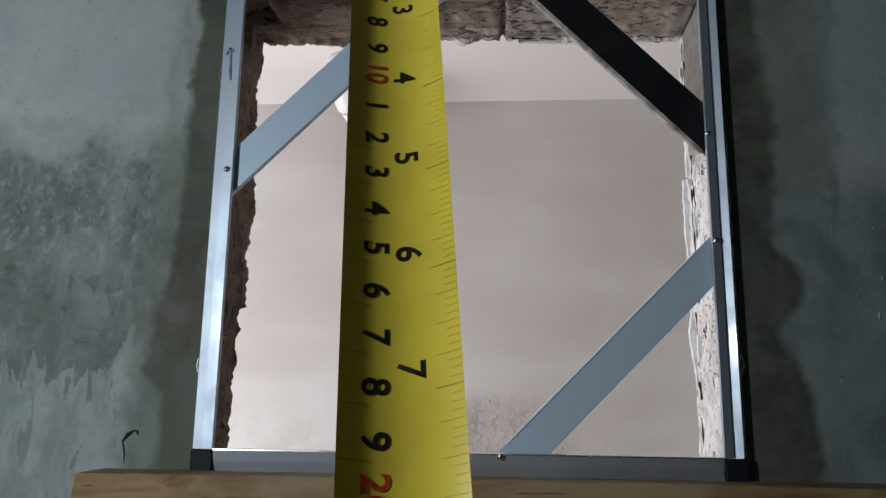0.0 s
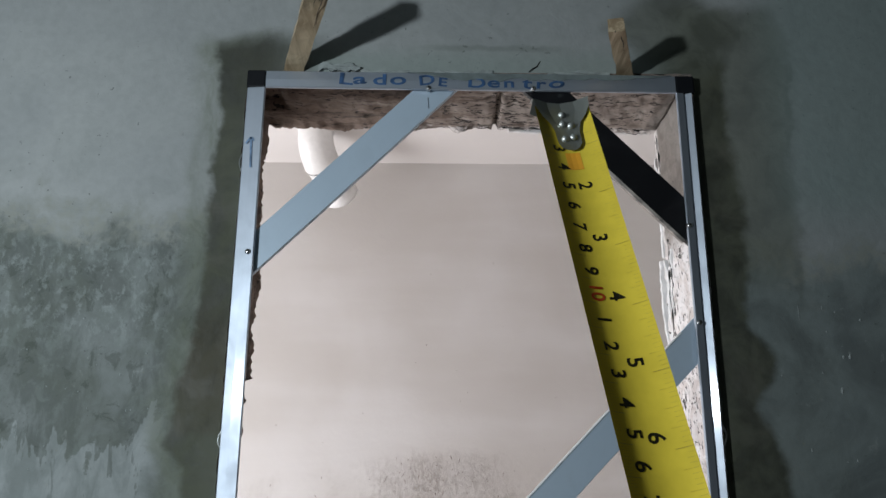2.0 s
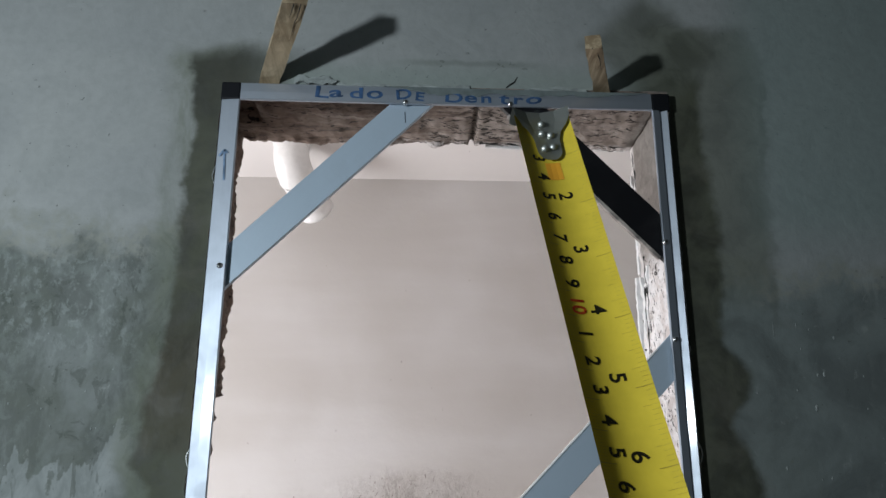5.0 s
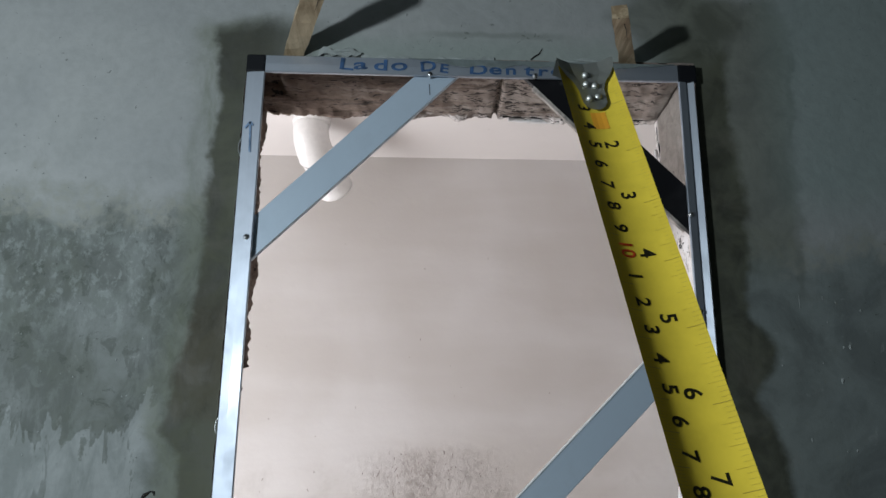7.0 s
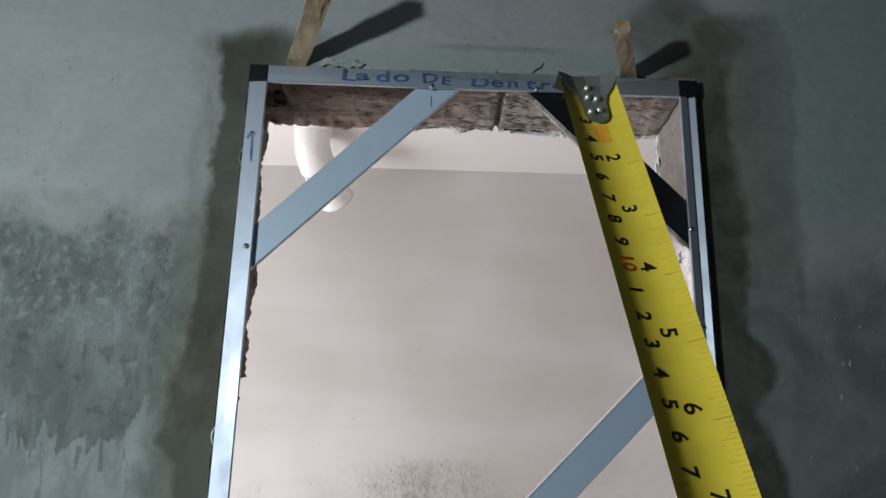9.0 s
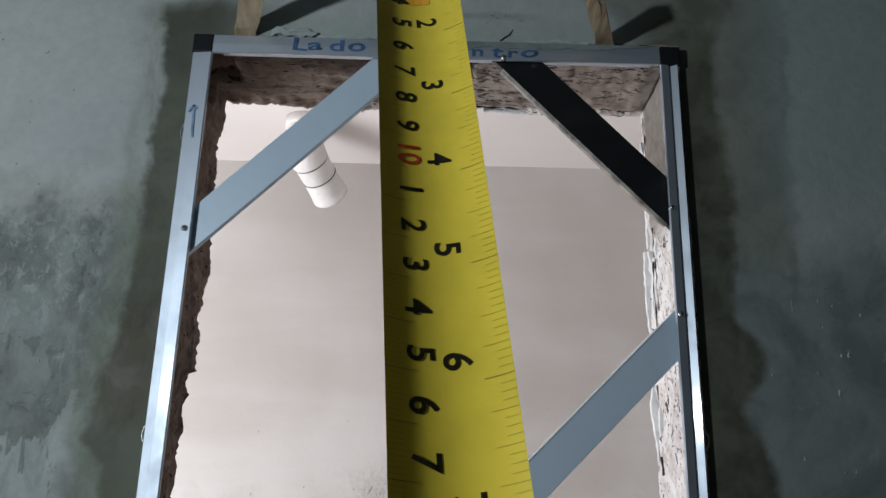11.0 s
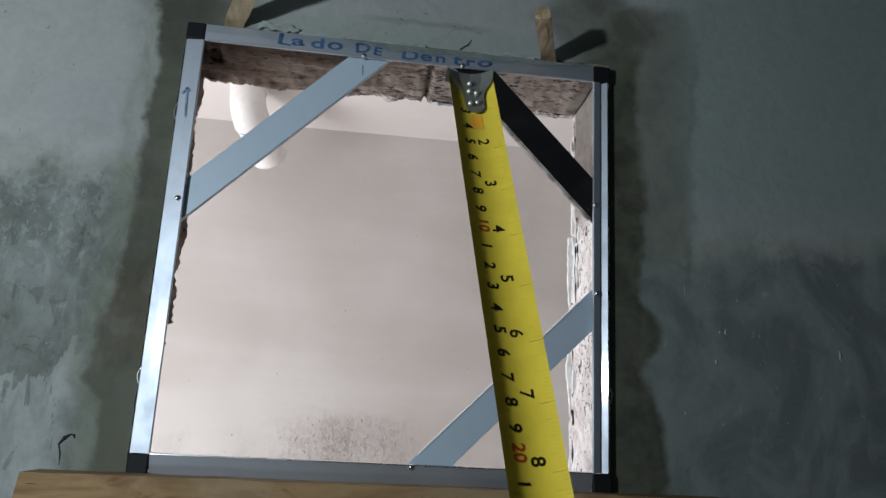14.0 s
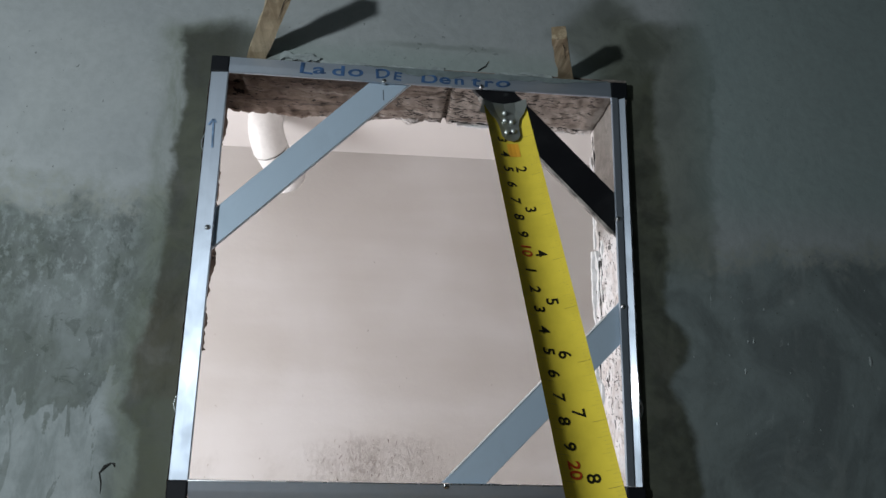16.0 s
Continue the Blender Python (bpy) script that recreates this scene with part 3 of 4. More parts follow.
brace_1 = brace((-0.278, 1.8815), (-0.048, 2.111), BLUE_BAR, "pale blue-grey flat metal brace")
brace_2 = brace((0.1015, 2.110), (0.275, 1.931), BLACK_BAR, "black flat metal brace with scuffs", width=0.0430)
brace_3 = brace((0.0625, 1.558), (0.277, 1.773), BLUE_BAR, "pale blue-grey flat metal brace")
def brace_edge(start, end, off):
    """The paler lower edge of a brace."""
    a, b = Vector((start[0], 0, start[1])), Vector((end[0], 0, end[1]))
    d = (b - a).normalized()
    n = Vector((d.z, 0, -d.x))
    n = -n if n.z > 0 else n
    sec = [(0.0, -0.0016), (0.0034, 0.0004), (0.0034, 0.0065), (0.0, 0.0065)]
    ends = [(p + n * off + Vector((0, 0.0105, 0)) - BASE, n, Vector((0, 1, 0))) for p in (a.lerp(b, -0.02), b.lerp(a, -0.08))]
    part("pale_edge", sweep(sec, ends), PALE_EDGE, brace_2, "pale grey lower edge")


brace_edge((0.1015, 2.110), (0.275, 1.931), 0.0214)
slope = Vector((0.2145, 0, 0.215)).normalized()
over = Vector((-slope.z, 0, slope.x))
# the upper edge's catch of light, put into a near-white strip
part("lit_edge", sweep([(-0.0004, -0.0002), (0.0010, 0.0006), (0.0014, 0.0060), (-0.0004, 0.0060)], [(Vector((0.0625, 0.0078, 1.558)) + over * 0.0196 + slope * q - BASE, over, Vector((0, 1, 0))) for q in (0.0005, 0.298)]), LIT_EDGE, brace_3, "metal brace edge with its caught light in near-white")
# pencil tick on a brace
part("pencil_mark", sweep([(-0.0006, 0), (0.0006, 0), (0.0006, 0.0003), (-0.0006, 0.0003)], [(Vector((-0.0575, 0.0086, 2.0985)) - BASE, (1, 0, 0), (0, 1, 0)), (Vector((-0.0565, 0.0086, 2.083)) - BASE, (1, 0, 0), (0, 1, 0))]), PENCIL, brace_1)


def screw(x, z):
    bm = bmesh.new()
    p = Vector((x, 0, z)) - BASE
    tube(bm, [p + Vector((0, 0.004, 0)), p + Vector((0, -0.0010, 0)), p + Vector((0, -0.0022, 0)), p + Vector((0, -0.0028, 0))], [0.0036, 0.0036, 0.0028, 0.0014], 14)
    ob = part("screw", bm, STEEL, frame_thing, "steel pan-head screw", True)
    slot = bmesh.new()
    box(slot, p + Vector((-0.0016, -0.0031, -0.0004)), p + Vector((0.0016, -0.0027, 0.0004)))
    box(slot, p + Vector((-0.0004, -0.0031, -0.0016)), p + Vector((0.0004, -0.0027, 0.0016)))
    part("slot", slot, CRACK, ob)


for x, z in ((-0.057, 2.1085), (0.083, 2.109), (-0.282, 1.881), (0.2775, 1.919), (0.280, 1.794), (0.041, 1.5575)):
    screw(x, z)


def wire_clip(sx, z, length):
    bm = bmesh.new()
    p = Vector((sx * (FX + BAR), 0.010, z)) - BASE
    pts = [p + Vector((sx * 0.0045 * math.sin(math.pi * k / 8), 0.0, length * (k / 8 - 0.5))) for k in range(9)]
    tube(bm, pts, 0.0009, 6)
    part("wire_clip", bm, WIRE, frame_thing, "thin bent wire clip", True)


wire_clip(-1, 2.005, 0.030)
wire_clip(-1, 1.652, 0.024)
wire_clip(1, 1.659, 0.028)


def text(name, body, size, matrix, material, parent, stretch=1.0, bold=0.0):
    cu = bpy.data.curves.new(name, "FONT")
    cu.body, cu.size, cu.extrude = body, size, 0.00008
    cu.align_x, cu.align_y = "LEFT", "BOTTOM_BASELINE"
    cu.space_character, cu.offset = stretch, bold
    tmp = new(name, cu)
    bpy.context.view_layer.update()
    me = bpy.data.meshes.new_from_object(tmp.evaluated_get(bpy.context.evaluated_depsgraph_get()))
    bpy.data.objects.remove(tmp)
    me.transform(matrix)
    me.materials.clear()
    me.materials.append(material)
    ob = new(name, me)
    ob.parent = parent
    return ob


def word(letters, size, seed):
    """Handwritten letters (character, x, z), each with its own lean and size, as one mesh."""
    rnd = random.Random(seed)
    bm = bmesh.new()
    for ch, x, z, wide in letters:
        place = Matrix.Translation(Vector((x, -0.0004, z)) - BASE) @ pose(0, 0, 0, 90, 0, 0) @ pose(0, 0, 0, 0, 0, rnd.uniform(-7, 7))
        tmp = text("letter", ch, size * rnd.uniform(0.92, 1.08), place @ Matrix.Diagonal((wide, 0.84, 1, 1)), INK, top_bar, 1.0, 0.0005)
        bm.from_mesh(tmp.data)
        bpy.data.objects.remove(tmp)
    part("handwriting", bm, INK, top_bar)


word((("L", -0.179, 2.1140, 1.5), ("a", -0.158, 2.1135, 1.7), ("d", -0.132, 2.1130, 1.5), ("o", -0.109, 2.1130, 1.5)), 0.0265, 1)
word((("D", -0.070, 2.1120, 1.25), ("E", -0.045, 2.1120, 1.2)), 0.0225, 2)
word((("D", -0.006, 2.1105, 1.4), ("e", 0.021, 2.1105, 1.5), ("n", 0.043, 2.1100, 1.4), ("t", 0.068, 2.1100, 1.5), ("r", 0.086, 2.1095, 1.5), ("o", 0.104, 2.1090, 1.7)), 0.0245, 3)


def mortar_smear(x0, x1, low, seed):
    """A thin ragged film of mortar wiped over the upper half of the top bar."""
    bm = bmesh.new()
    n = 70
    rows = []
    for k in range(n + 1):
        x = x0 + (x1 - x0) * k / n
        top = FZ1 + BAR - SKEW * x / FX - 0.0004
        ends = min(1.0, 6 * k / n, 6 * (n - k) / n)
        z = top - (top - low) * ends * (0.82 + 0.55 * rough((x, 0, 0), 38, seed) + 0.25 * rough((x, 0, 0), 140, seed + 3))
        z = max(z, FZ1 + 0.004)
        y = -0.0007
        rows.append([bm.verts.new(Vector(p) - BASE) for p in ((x, y + 0.0004, z), (x, y, z + 0.0008), (x, y + 0.0005, top), (x, y + 0.004, top))])
    for a, b in zip(rows, rows[1:]):
        for i in range(3):
            bm.faces.new((a[i], b[i], b[i + 1], a[i + 1]))
    bmesh.ops.recalc_face_normals(bm, faces=bm.faces)
    part("mortar_smear", bm, SMEAR, top_bar, "thin wiped film of grey mortar")


mortar_smear(-0.085, 0.270, FZ1 + 0.0135, 4.0)
arrow = bmesh.new()
for a, b in (((-0.2865, 1.994), (-0.2885, 2.036)), ((-0.2885, 2.036), (-0.2950, 2.027)), ((-0.2885, 2.036), (-0.2845, 2.031))):
    pa, pb = Vector((a[0], -0.0004, a[1])) - BASE, Vector((b[0], -0.0004, b[1])) - BASE
    d = (pb - pa).normalized()
    n = Vector((d.z, 0, -d.x)) * 0.0013
    vs = [arrow.verts.new(q) for q in (pa - n, pa + n, pb + n, pb - n)]
    arrow.faces.new(vs)
part("arrow_mark", arrow, FADED_INK, left_bar)


# ---- wood ----
def rough_timber(name, corners_a, corners_b, steps, jag, material, label, category, group="", seed=1.0):
    """A four-sided timber between two end sections, with slightly uneven sawn faces."""
    base = sum((Vector(c) for c in corners_a), Vector()) / 4
    bm = bmesh.new()
    rings = []
    for k in range(steps + 1):
        f = k / steps
        ring = []
        for i in range(4):
            for q in range(4):
                g = q / 4
                pa = Vector(corners_a[i]).lerp(Vector(corners_a[(i + 1) % 4]), g)
                pb = Vector(corners_b[i]).lerp(Vector(corners_b[(i + 1) % 4]), g)
                p = pa.lerp(pb, f)
                ring.append(bm.verts.new(p - base + Vector((rough(p, 40, seed), rough(p, 40, seed + 4), rough(p, 40, seed + 8))) * jag))
        rings.append(ring)
    n = 16
    for r, s in zip(rings, rings[1:]):
        for i in range(n):
            bm.faces.new((r[i], r[(i + 1) % n], s[(i + 1) % n], s[i]))
    bm.faces.new(rings[0][::-1])
    bm.faces.new(rings[-1])
    bmesh.ops.recalc_face_normals(bm, faces=bm.faces)
    ob = link(name, bm, material)
    ob.location = base
    return tagged(ob, label, category, group)


def plank_splits(plank):
    """Fine dark drying cracks in the plank's front."""
    rnd = random.Random(12)
    for x0, x1, z in ((-0.398, -0.362, 1.505), (-0.391, -0.379, 1.524), (0.05, 0.11, 1.526)):
        n = 12
        pts = [Vector((x0 + (x1 - x0) * k / n, -0.0524, z + 0.002 * rough((x0 + k * 0.008, z, 0), 40, 6.0))) - plank.location for k in range(n + 1)]
        bm = bmesh.new()
        tube(bm, pts, [0.00045 * rnd.uniform(0.4, 1.3) * (1 - 0.8 * abs(2 * k / n - 1) ** 3) for k in range(n + 1)], 6)
        part("split", bm, CRACK, plank, "dark drying crack in the grain")


# plank under the frame: its top leans a little up towards the room
PLANK = rough_timber("wooden_plank", [(-0.3985, -0.052, 1.5368), (-0.4015, 0.0135, 1.5364), (-0.4095, 0.0135, 1.440), (-0.4095, -0.052, 1.440)],
             [(0.62, -0.052, 1.5374), (0.62, 0.0135, 1.5364), (0.62, 0.0135, 1.440), (0.62, -0.052, 1.440)], 60, 0.0012, PLANK_WOOD,
             "sawn brown wooden plank under the frame against the wall", "plank")
plank_splits(PLANK)
LONG_WEDGE = rough_timber("wooden_wedge", [(-0.268, 0.05, 2.1345), (-0.240, 0.05, 2.1345), (-0.240, 0.05, 2.1395), (-0.268, 0.05, 2.1395)],
             [(-0.200, -0.142, 2.160), (-0.172, -0.136, 2.163), (-0.170, -0.131, 2.186), (-0.197, -0.138, 2.186)], 22, 0.0020, WEDGE_WOOD,
             "long split pale wooden wedge driven in above the frame", "wedge", "wedges above the frame", 2.0)
SHORT_WEDGE = rough_timber("wooden_wedge", [(0.213, 0.05, 2.1335), (0.235, 0.05, 2.1335), (0.235, 0.05, 2.1385), (0.213, 0.05, 2.1385)],
             [(0.164, -0.096, 2.137), (0.184, -0.100, 2.137), (0.183, -0.094, 2.158), (0.165, -0.092, 2.157)], 18, 0.0020, WEDGE_WOOD,
             "short split pale wooden wedge driven in above the frame", "wedge", "wedges above the frame", 6.0)


def wedge_splits(wedge, a, b, width, seed):
    """Dark splits that run along a wedge from its battered end."""
    rnd = random.Random(seed)
    a, b = Vector(a) - wedge.location, Vector(b) - wedge.location
    for k in range(2):
        side = Vector((width * (0.62, -0.1)[k], 0, 0))
        reach = (0.34, 0.12)[k]
        pts = [a.lerp(b, reach * q / 6) + side + Vector((rnd.uniform(-0.0007, 0.0007), 0, rnd.uniform(-0.0004, 0.0004))) for q in range(7)]
        bm = bmesh.new()
        tube(bm, pts, [0.0007 * (1 - 0.8 * q / 6) for q in range(7)], 6)
        part("split", bm, CRACK, wedge, "dark split in the grain")


wedge_splits(LONG_WEDGE, (-0.186, -0.138, 2.1605), (-0.254, 0.05, 2.1345), 0.012, 3)
wedge_splits(SHORT_WEDGE, (0.174, -0.097, 2.1372), (0.224, 0.05, 2.1335), 0.008, 8)


# ---- the waste pipe in the next room ----
def waste_pipe():
    top = Vector((-0.461, 1.508, FAR_Z))
    ob = thing("waste_pipe", top, "white PVC waste pipe with elbow and capped end below the ceiling", "pipe")
    d = Vector((0.340, 0.821, -0.458)).normalized()      # the way the lower arm runs
    joint = Vector((-0.449, 1.571, 2.6255)) - top      # where the elbow ends
    turn = Vector((-0.004, 0.003, -0.084))
    stub = bmesh.new()
    tube(stub, [Vector((0, 0, 0)), Vector((0, 0, -0.030)), Vector((0, 0, -0.034)), Vector((0, 0, -0.035))], [0.0655, 0.0655, 0.0645, 0.0600], 40)
    part("collar", stub, PVC, ob, "", True)
    pts, rad = [], []
    a = Vector((-0.001, 0.0, -0.042))
    pts.append(Vector((-0.001, 0.0, -0.012)))
    rad.append(0.0600)
    for k in range(17):
        t = k / 16
        pts.append(a * (1 - t) ** 2 + turn * 2 * t * (1 - t) + joint * t * t)
        rad.append(0.0600 + 0.0030 * t)
    pts.append(joint + d * 0.004)
    rad.append(0.0625)
    elbow = bmesh.new()
    tube(elbow, pts, rad, 40)
    part("elbow", elbow, PVC, ob, "", True)
    seam = bmesh.new()
    tube(seam, [joint - d * 0.004, joint - d * 0.002, joint], [0.0620, 0.0642, 0.0632], 40)
    part("socket_rim", seam, PVC, ob, "", True)
    for off in (0.008, 0.074):
        ring = bmesh.new()
        tube(ring, [joint + d * (off - 0.0025), joint + d * off, joint + d * (off + 0.0025)], [0.0585, 0.0615, 0.0585], 40)
        part("rubber_ring", ring, RUBBER, ob, "thin dark rubber sealing ring", True)
    sleeve = bmesh.new()
    tube(sleeve, [joint + d * q for q in (0.0085, 0.011, 0.034, 0.070, 0.073)], [0.0590, 0.0605, 0.0600, 0.0598, 0.0585], 40)
    part("sleeve", sleeve, PVC, ob, "", True)
    cap = bmesh.new()
    tube(cap, [joint + d * q for q in (0.075, 0.078, 0.130, 0.150, 0.153, 0.164, 0.167, 0.168)], [0.0575, 0.0600, 0.0620, 0.0632, 0.0655, 0.0655, 0.0635, 0.0500], 40)
    part("end_cap", cap, PVC, ob, "", True)


waste_pipe()


# ---- cracks, flakes and chips ----
def crack(name, points, r, label, base):
    bm = bmesh.new()
    tube(bm, [Vector(p) - Vector(base) for p in points], r, 6)
    ob = link(name, bm, CRACK)
    ob.location = base
    return tagged(ob, label, "crack")


crack("plaster_crack", [(-0.3680, 0.0148, 1.5735), (-0.3688, 0.0142, 1.5770), (-0.3726, 0.0140, 1.5780), (-0.3790, 0.0138, 1.5740), (-0.3850, 0.0140, 1.5660), (-0.3818, 0.0145, 1.5550), (-0.3812, 0.0148, 1.5415)], [0.0009, 0.0016, 0.0008, 0.0021, 0.0007, 0.0008, 0.0004],
      "black hooked crack in the grey plaster", (-0.379, 0.015, 1.56))
crack("plaster_crack", [(0.080, 0.0145, 2.141), (0.086, 0.0138, 2.146), (0.091, 0.0138, 2.149), (0.096, 0.0148, 2.158)], [0.0010, 0.0011, 0.0008, 0.0005],
      "fine dark crack in the mortar above the frame", (0.088, 0.015, 2.148))


def plaster_lip(name, line, normal, seed, label):
    """A torn strip of white render that clings to the far edge of the reveal."""
    bm = bmesh.new()
    rings = []
    n = Vector(normal)
    for k, p in enumerate(line):
        p = Vector(p)
        out = 0.0022 + 0.0040 * max(0.0, rough(p, 26, seed) + 0.35) + 0.0012 * rough(p, 120, seed + 3)
        back = 0.001 + 0.001 * rough(p, 60, seed + 7)
        sec = ((0.008, 0.0), (-out, 0.002 + back), (-out - 0.0012, 0.006), (-out * 0.8, 0.0115 + back), (0.008, 0.013))
        rings.append([bm.verts.new(p + n * a + Vector((0, b, 0))) for a, b in sec])
    for r, s in zip(rings, rings[1:]):
        for i in range(5):
            bm.faces.new((r[i], r[(i + 1) % 5], s[(i + 1) % 5], s[i]))
    bm.faces.new(rings[0][::-1])
    bm.faces.new(rings[-1])
    bmesh.ops.recalc_face_normals(bm, faces=bm.faces)
    return part(name, bm, LIP, NORTH_WALL, label)


def lip_line(a, b, n, wander, seed):
    a, b = Vector(a), Vector(b)
    d = (b - a).normalized()
    side = Vector((d.z, 0, -d.x))
    return [a.lerp(b, k / n) + side * wander * rough(a.lerp(b, k / n), 14, seed) for k in range(n + 1)]


for z0, z1, x in ((1.535, 1.625, 0.3005), (1.634, 1.742, 0.2990), (1.765, 1.92, 0.2985), (1.925, 2.085, 0.302)):
    plaster_lip("render_edge", lip_line((x, 0.184, z0), (x, 0.184, z1), 60, 0.004, z0), (1, 0, 0), z0 * 3, "torn white render edge")
for z0, z1, x, y in ((1.772, 1.918, 0.3025, 0.172), (1.80, 1.905, 0.3045, 0.161), (1.84, 1.93, 0.3050, 0.149), (1.645, 1.735, 0.3040, 0.171), (1.532, 1.585, 0.3035, 0.170)):
    plaster_lip("render_edge", lip_line((x, y, z0), (x, y, z1), 50, 0.005, z0 + y), (1, 0, 0), z0 * 5 + y, "torn white render edge")
for x0, x1 in ((0.068, 0.175), (0.182, 0.295)):
    plaster_lip("render_edge", lip_line((x0, 0.186, 2.136), (x1, 0.186, 2.134), 50, 0.003, x0), (0, 0, 1), x0 * 5 + 2, "torn white render edge")


def edge_crack(start, end, n, r, seed):
    """A dark open crack between the torn render and the masonry behind it."""
    pts = [Vector(start).lerp(Vector(end), k / n) for k in range(n + 1)]
    pts = [p + Vector((0.0018 * rough(p, 60, seed), 0.003 * rough(p, 35, seed + 2), 0.0018 * rough(p, 60, seed + 5))) for p in pts]
    bm = bmesh.new()
    tube(bm, pts, [max(0.0003, r * (0.7 + 1.3 * rough(p, 55, seed + 9))) for p in pts], 6)
    part("crack", bm, CRACK, NORTH_WALL, "dark open crack beside the torn render")


for z0, z1, y, r in ((1.548, 1.60, 0.176, 0.0010), (1.622, 1.645, 0.174, 0.0026), (1.66, 1.735, 0.176, 0.0010), (1.745, 1.762, 0.165, 0.0024), (1.79, 1.90, 0.166, 0.0013), (1.83, 1.90, 0.154, 0.0011), (1.905, 1.945, 0.160, 0.0020), (2.05, 2.12, 0.178, 0.0016)):
    edge_crack((0.2995, y, z0), (0.2985, y, z1), 24, r, z0 * 7)
for x0, x1, r in ((0.058, 0.135, 0.0014), (0.150, 0.225, 0.0011), (0.215, 0.285, 0.0018)):
    edge_crack((x0, 0.180, 2.1335), (x1, 0.181, 2.1315), 30, r, x0 * 9 + 1)


def render_chips():
    """Small gouges and raised crumbs in the scuffed part of the wall behind."""
    rnd = random.Random(5)
    bm = bmesh.new()
    for k in range(116):
        if k < 90:
            x, z = rnd.gauss(-0.05, 0.11), min(1.63, rnd.gauss(1.54, 0.07))
        elif k < 104:
            x, z = rnd.choice((-0.53, 0.30, -0.62)) + rnd.gauss(0, 0.06), rnd.uniform(1.38, 1.60)
        else:
            x, z = rnd.uniform(-0.7, 0.6), rnd.uniform(1.6, 2.4)
        w, h = rnd.uniform(0.0009, 0.0026), (rnd.uniform(0.002, 0.006) if rnd.random() < 0.88 else rnd.uniform(0.006, 0.014)) if k < 104 else rnd.uniform(0.0015, 0.004)
        lean = rnd.uniform(-0.7, 0.7)
        vs = [bm.verts.new((x + w * math.cos(a) * rnd.uniform(0.6, 1.2) + lean * h * math.sin(a), FAR_Y - 0.0006, z + h * math.sin(a))) for a in [math.tau * q / 7 for q in range(7)]]
        top = bm.verts.new((x, FAR_Y - rnd.uniform(0.001, 0.004), z))
        for i in range(7):
            bm.faces.new((vs[i], vs[(i + 1) % 7], top))
    bmesh.ops.recalc_face_normals(bm, faces=bm.faces)
    return tagged(link("render_crumbs", bm, CRUMB), "small crumbs and gouges on the pale rendered wall", "plaster", kind="stuff")


render_chips()


def mortar_specks():
    """Little pale splashes of mortar on the plaster beside the frame."""
    rnd = random.Random(21)
    spots = [(0.4106, 1.809, 0.0006, 0.010), (0.460, 1.754, 0.0017, 0.0024), (0.468, 1.7545, 0.0022, 0.0035), (0.453, 1.713, 0.0022, 0.0040), (0.381, 1.731, 0.0014, 0.0014), (0.636, 1.732, 0.0030, 0.0075), (0.487, 1.800, 0.0016, 0.0022)]
    spots += [(rnd.uniform(0.40, 0.66), rnd.uniform(1.62, 1.86), rnd.uniform(0.0006, 0.0013), rnd.uniform(0.0008, 0.0028)) for k in range(16)]
    spots += [(rnd.uniform(-0.56, -0.37), rnd.uniform(1.58, 1.80), rnd.uniform(0.0006, 0.0012), rnd.uniform(0.0007, 0.0016)) for k in range(18)]
    bm = bmesh.new()
    for x, z, w, h in spots:
        ring = [bm.verts.new((x + w * math.cos(a) * rnd.uniform(0.7, 1.2), WALL_FRONT - 0.0004, z + h * math.sin(a) * rnd.uniform(0.7, 1.2))) for a in [math.tau * q / 8 for q in range(8)]]
        top = bm.verts.new((x, WALL_FRONT - 0.0004 - 0.5 * min(w, h), z))
        for i in range(8):
            bm.faces.new((ring[i], ring[(i + 1) % 8], top))
    bmesh.ops.recalc_face_normals(bm, faces=bm.faces)
    return tagged(link("mortar_specks", bm, FLAKE), "little pale mortar splashes on the grey plaster", "mortar", kind="stuff")


mortar_specks()


def flake(points, thick, label):
    base = Vector((sum(p[0] for p in points) / len(points), WALL_FRONT, sum(p[1] for p in points) / len(points)))
    bm = bmesh.new()
    front = [bm.verts.new(Vector((x, WALL_FRONT - thick * (0.7 + 0.6 * random.random()), z)) - base) for x, z in points]
    back = [bm.verts.new(Vector((x, WALL_FRONT + 0.001, z)) - base) for x, z in points]
    bm.faces.new(front)
    bm.faces.new(back[::-1])
    for i in range(len(points)):
        k = (i + 1) % len(points)
        bm.faces.new((front[k], front[i], back[i], back[k]))
    bmesh.ops.recalc_face_normals(bm, faces=bm.faces)
    ob = link("mortar_flake", bm, FLAKE)
    ob.location = base
    return tagged(ob, label, "mortar", "mortar flakes above the frame")


def ragged(x0, x1, z0, z1, n, seed):
    rnd = random.Random(seed)
    up = [(x0 + (x1 - x0) * k / n, z1 + rnd.uniform(-0.35, 0.35) * (z1 - z0)) for k in range(n + 1)]
    down = [(x0 + (x1 - x0) * k / n, z0 + rnd.uniform(-0.1, 0.45) * (z1 - z0)) for k in range(n, -1, -1)]
    return up + down


flake(ragged(-0.207, -0.150, 2.137, 2.149, 9, 1), 0.0050, "thin torn mortar flake above the frame")
flake(ragged(-0.150, -0.078, 2.135, 2.141, 11, 2), 0.002, "thin torn mortar flake above the frame")
flake(ragged(-0.050, 0.030, 2.134, 2.141, 12, 3), 0.003, "thin torn mortar flake above the frame")
flake(ragged(0.105, 0.190, 2.134, 2.141, 12, 4), 0.003, "thin torn mortar flake above the frame")


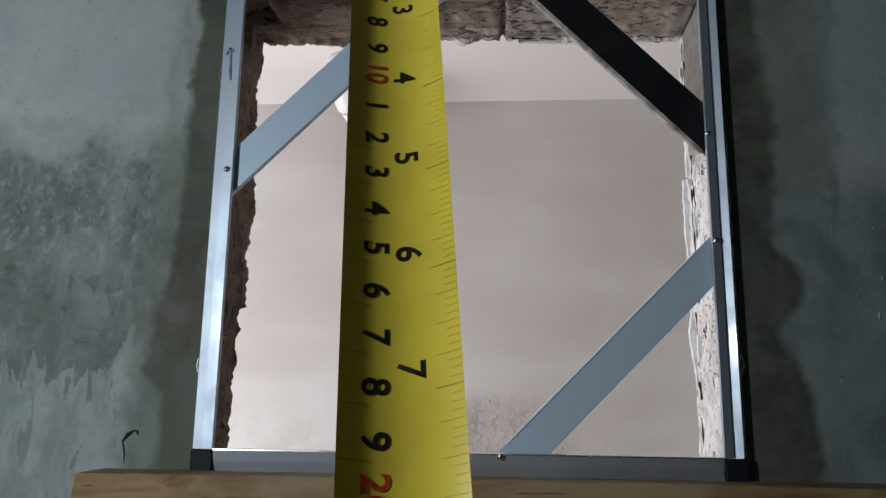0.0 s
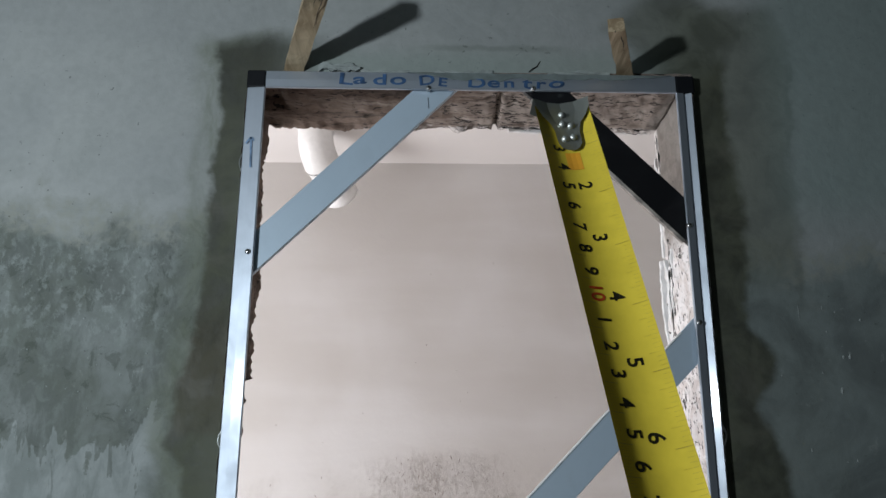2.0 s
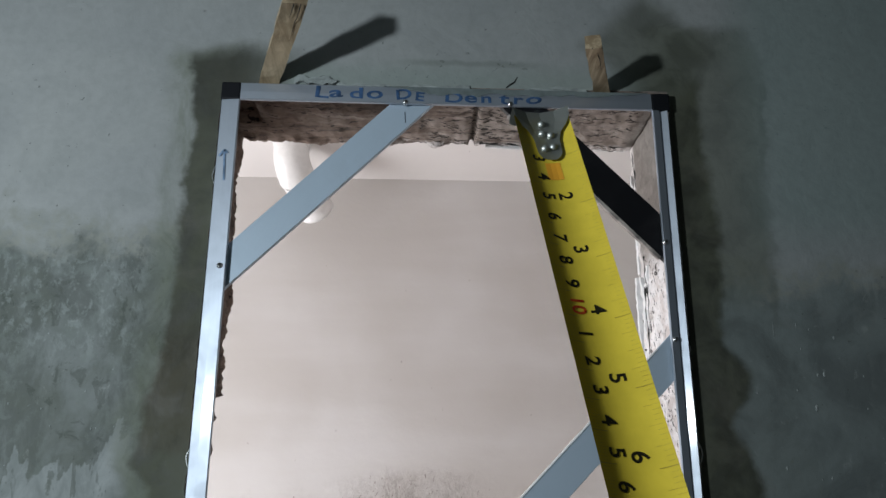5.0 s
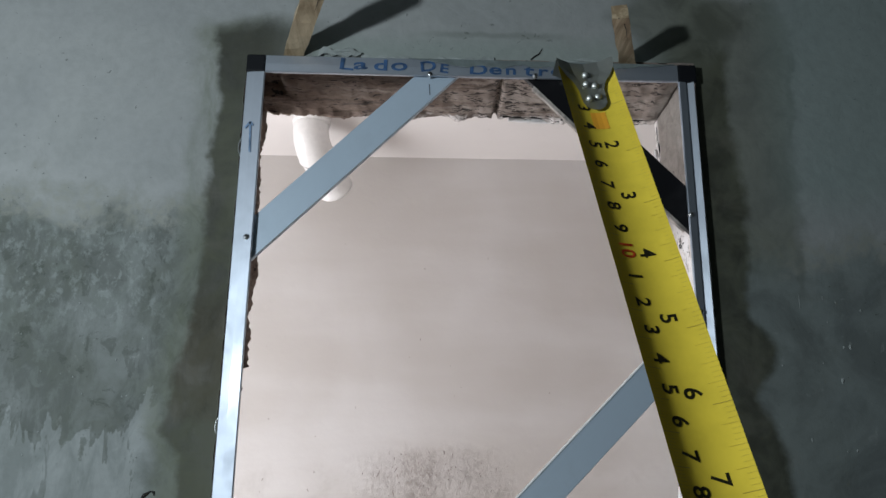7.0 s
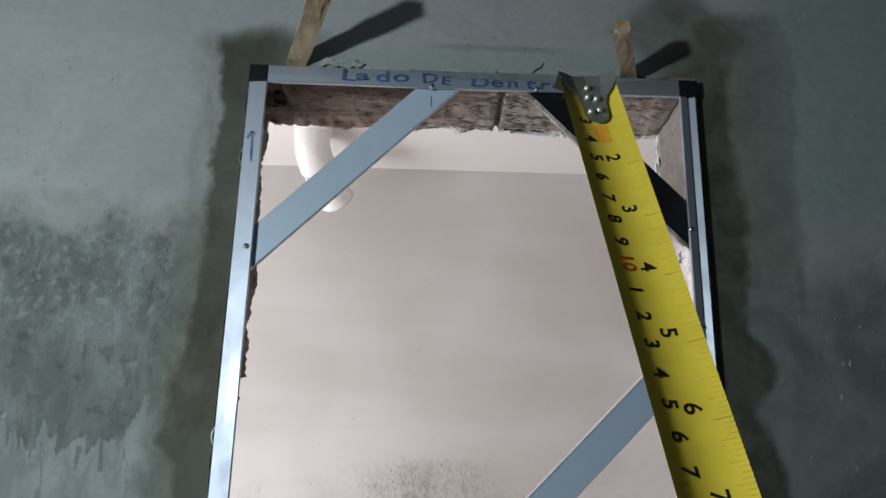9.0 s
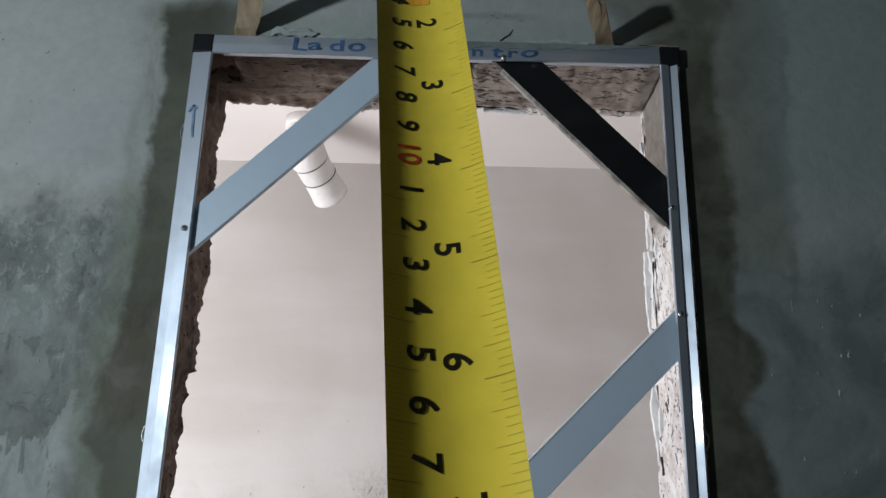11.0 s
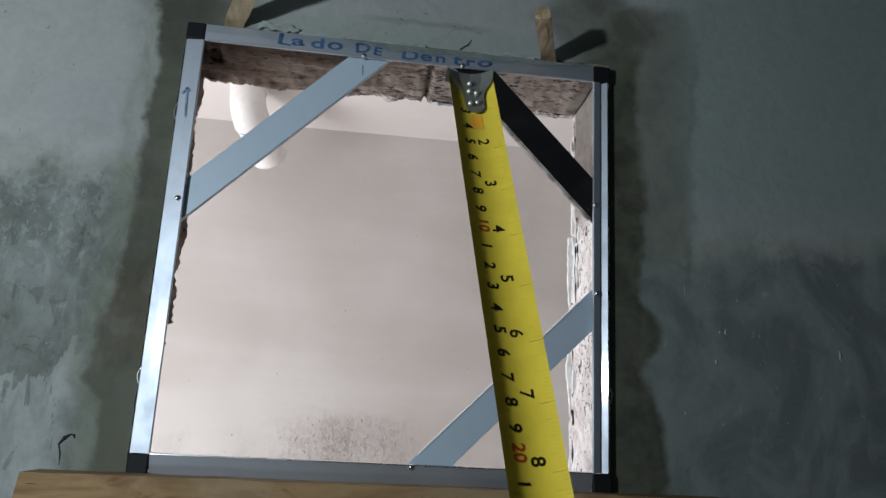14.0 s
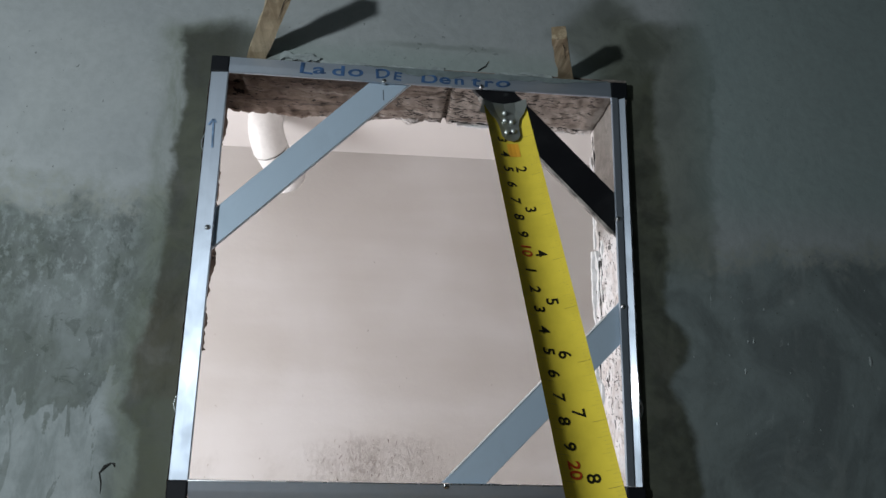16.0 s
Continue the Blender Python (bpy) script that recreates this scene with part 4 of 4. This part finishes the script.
# ---- the tape measure blade ----
def tape_measure():
    hook = Vector((0.0050, -0.6437, 1.7749))
    along = Vector((0.0873, -0.3988, -0.9133)).normalized()
    across = Vector((0.9982, 0.0322, 0.0506))
    across = (across - along * across.dot(along)).normalized()
    face = across.cross(along).normalized()          # the printed side
    if face.y > 0:
        face = -face
    length, half, sag = 1.943, 0.0109, 0.0033
    foot = hook + along * length
    ob = thing("tape_measure", foot, "extended yellow steel tape measure blade with black figures and end hook", "tape measure")

    def at(u, v, lift=0.0):
        """u metres from the hook, v across; the blade is hollow towards its printed side."""
        return hook + along * u + across * v + face * (sag * (v / half) ** 2 - sag + lift) - foot

    bm = bmesh.new()
    cols = [half * (k / 8 - 1) for k in range(17)]
    us = [0.004, 0.006] + [0.05 * k for k in range(1, 39)] + [length]
    for side, lift in ((1, 0.0), (-1, -0.0004)):
        grid = [[bm.verts.new(at(u, v, lift)) for v in cols] for u in us]
        for r, s in zip(grid, grid[1:]):
            for i in range(16):
                bm.faces.new((r[i], r[i + 1], s[i + 1], s[i])).smooth = True
    bmesh.ops.recalc_face_normals(bm, faces=bm.faces)
    blade = part("blade", bm, YELLOW, ob, "glossy yellow curved steel blade")

    marks = bmesh.new()

    def mark(u, v0, v1, w):
        n = 4
        ps = [v0 + (v1 - v0) * k / n for k in range(n + 1)]
        a = [marks.verts.new(at(u - w, v, 0.0001)) for v in ps]
        b = [marks.verts.new(at(u + w, v, 0.0001)) for v in ps]
        for k in range(n):
            marks.faces.new((a[k], a[k + 1], b[k + 1], b[k]))

    for k in range(4, 400):
        u = k * 0.001
        mark(u, -half, -half + (0.0050 if k % 10 == 0 else 0.0045 if k % 5 == 0 else 0.0028), 0.00010 if k % 10 == 0 else 0.00004)
    for k in range(4, 250):
        u = k * 0.0254 / 16
        mark(u, half, half - (0.0050 if k % 16 == 0 else 0.0045 if k % 4 == 0 else 0.0025), 0.00011 if k % 16 == 0 else 0.00004)
    part("graduation", marks, TAPE_FAINT, blade)

    def figure(body, u, v, size, material, wide=1.0):
        # figures read with the hook to their left: their tops point across, their line runs along the blade
        m = Matrix((along, across, -along.cross(across) if along.cross(across).dot(face) < 0 else along.cross(across))).transposed().to_4x4()
        m.translation = at(u, v, 0.0)
        me_ob = text("figure", body, size, m @ Matrix.Diagonal((wide, 1, 1, 1)), material, blade, 1.0, 0.00012)
        for vert in me_ob.data.vertices:
            q = vert.co + foot - hook
            vert.co = at(q.dot(along), q.dot(across), 0.00012)

    for k in range(3, 36):
        figure(str(k % 10) if k % 10 else str(k), k * 0.01 - (0.0052 if k % 10 else 0.0080), -half + 0.0040, 0.0066, TAPE_BLACK if k % 10 else TAPE_RED, 1.1)
    for k in range(1, 14):
        figure(str(k), k * 0.0254 - 0.0062, half - 0.0116, 0.0070, TAPE_BLACK, 1.1)
    spot = bmesh.new()
    grid = [[spot.verts.new(at(u, v, 0.0001)) for v in (-0.0028, -0.0008, 0.0012, 0.0030)] for u in (0.0290, 0.0335, 0.038)]
    for r, s in zip(grid, grid[1:]):
        for i in range(3):
            spot.faces.new((r[i], r[i + 1], s[i + 1], s[i]))
    part("orange_mark", spot, TAPE_ORANGE, blade)

    # the end hook: a bent plate with three rivets
    plate = bmesh.new()
    outline = [(0.001, 0.0112), (0.006, 0.0108), (0.0105, 0.0086), (0.0135, 0.0062), (0.0175, 0.0050), (0.025, 0.0046), (0.0272, 0.0034), (0.0282, 0.0016)]
    rows = []
    for u, w in outline:
        rows.append([plate.verts.new(at(u, w * s, 0.0012)) for s in (-1, -0.5, 0, 0.5, 1)])
    lip = [plate.verts.new(at(0.0005, 0.0116 * s, -0.008)) for s in (-1, -0.5, 0, 0.5, 1)]
    for r, s in zip([lip] + rows, rows):
        for i in range(4):
            plate.faces.new((r[i], r[i + 1], s[i + 1], s[i]))
    bmesh.ops.solidify(plate, geom=list(plate.faces), thickness=0.0009)
    bmesh.ops.recalc_face_normals(plate, faces=plate.faces)
    hook_part = part("end_hook", plate, HOOK_STEEL, ob, "dull steel end hook")
    for u, v in ((0.0085, -0.0004), (0.0140, -0.0012), (0.0152, 0.0020), (0.0225, -0.0016), (0.0218, 0.0018)):
        rv = bmesh.new()
        p = at(u, v, 0.001)
        tube(rv, [p, p + face * 0.0012, p + face * 0.0018], [0.0016, 0.0014, 0.0006], 12)
        part("rivet", rv, HOOK_STEEL, hook_part, "", True)


tape_measure()
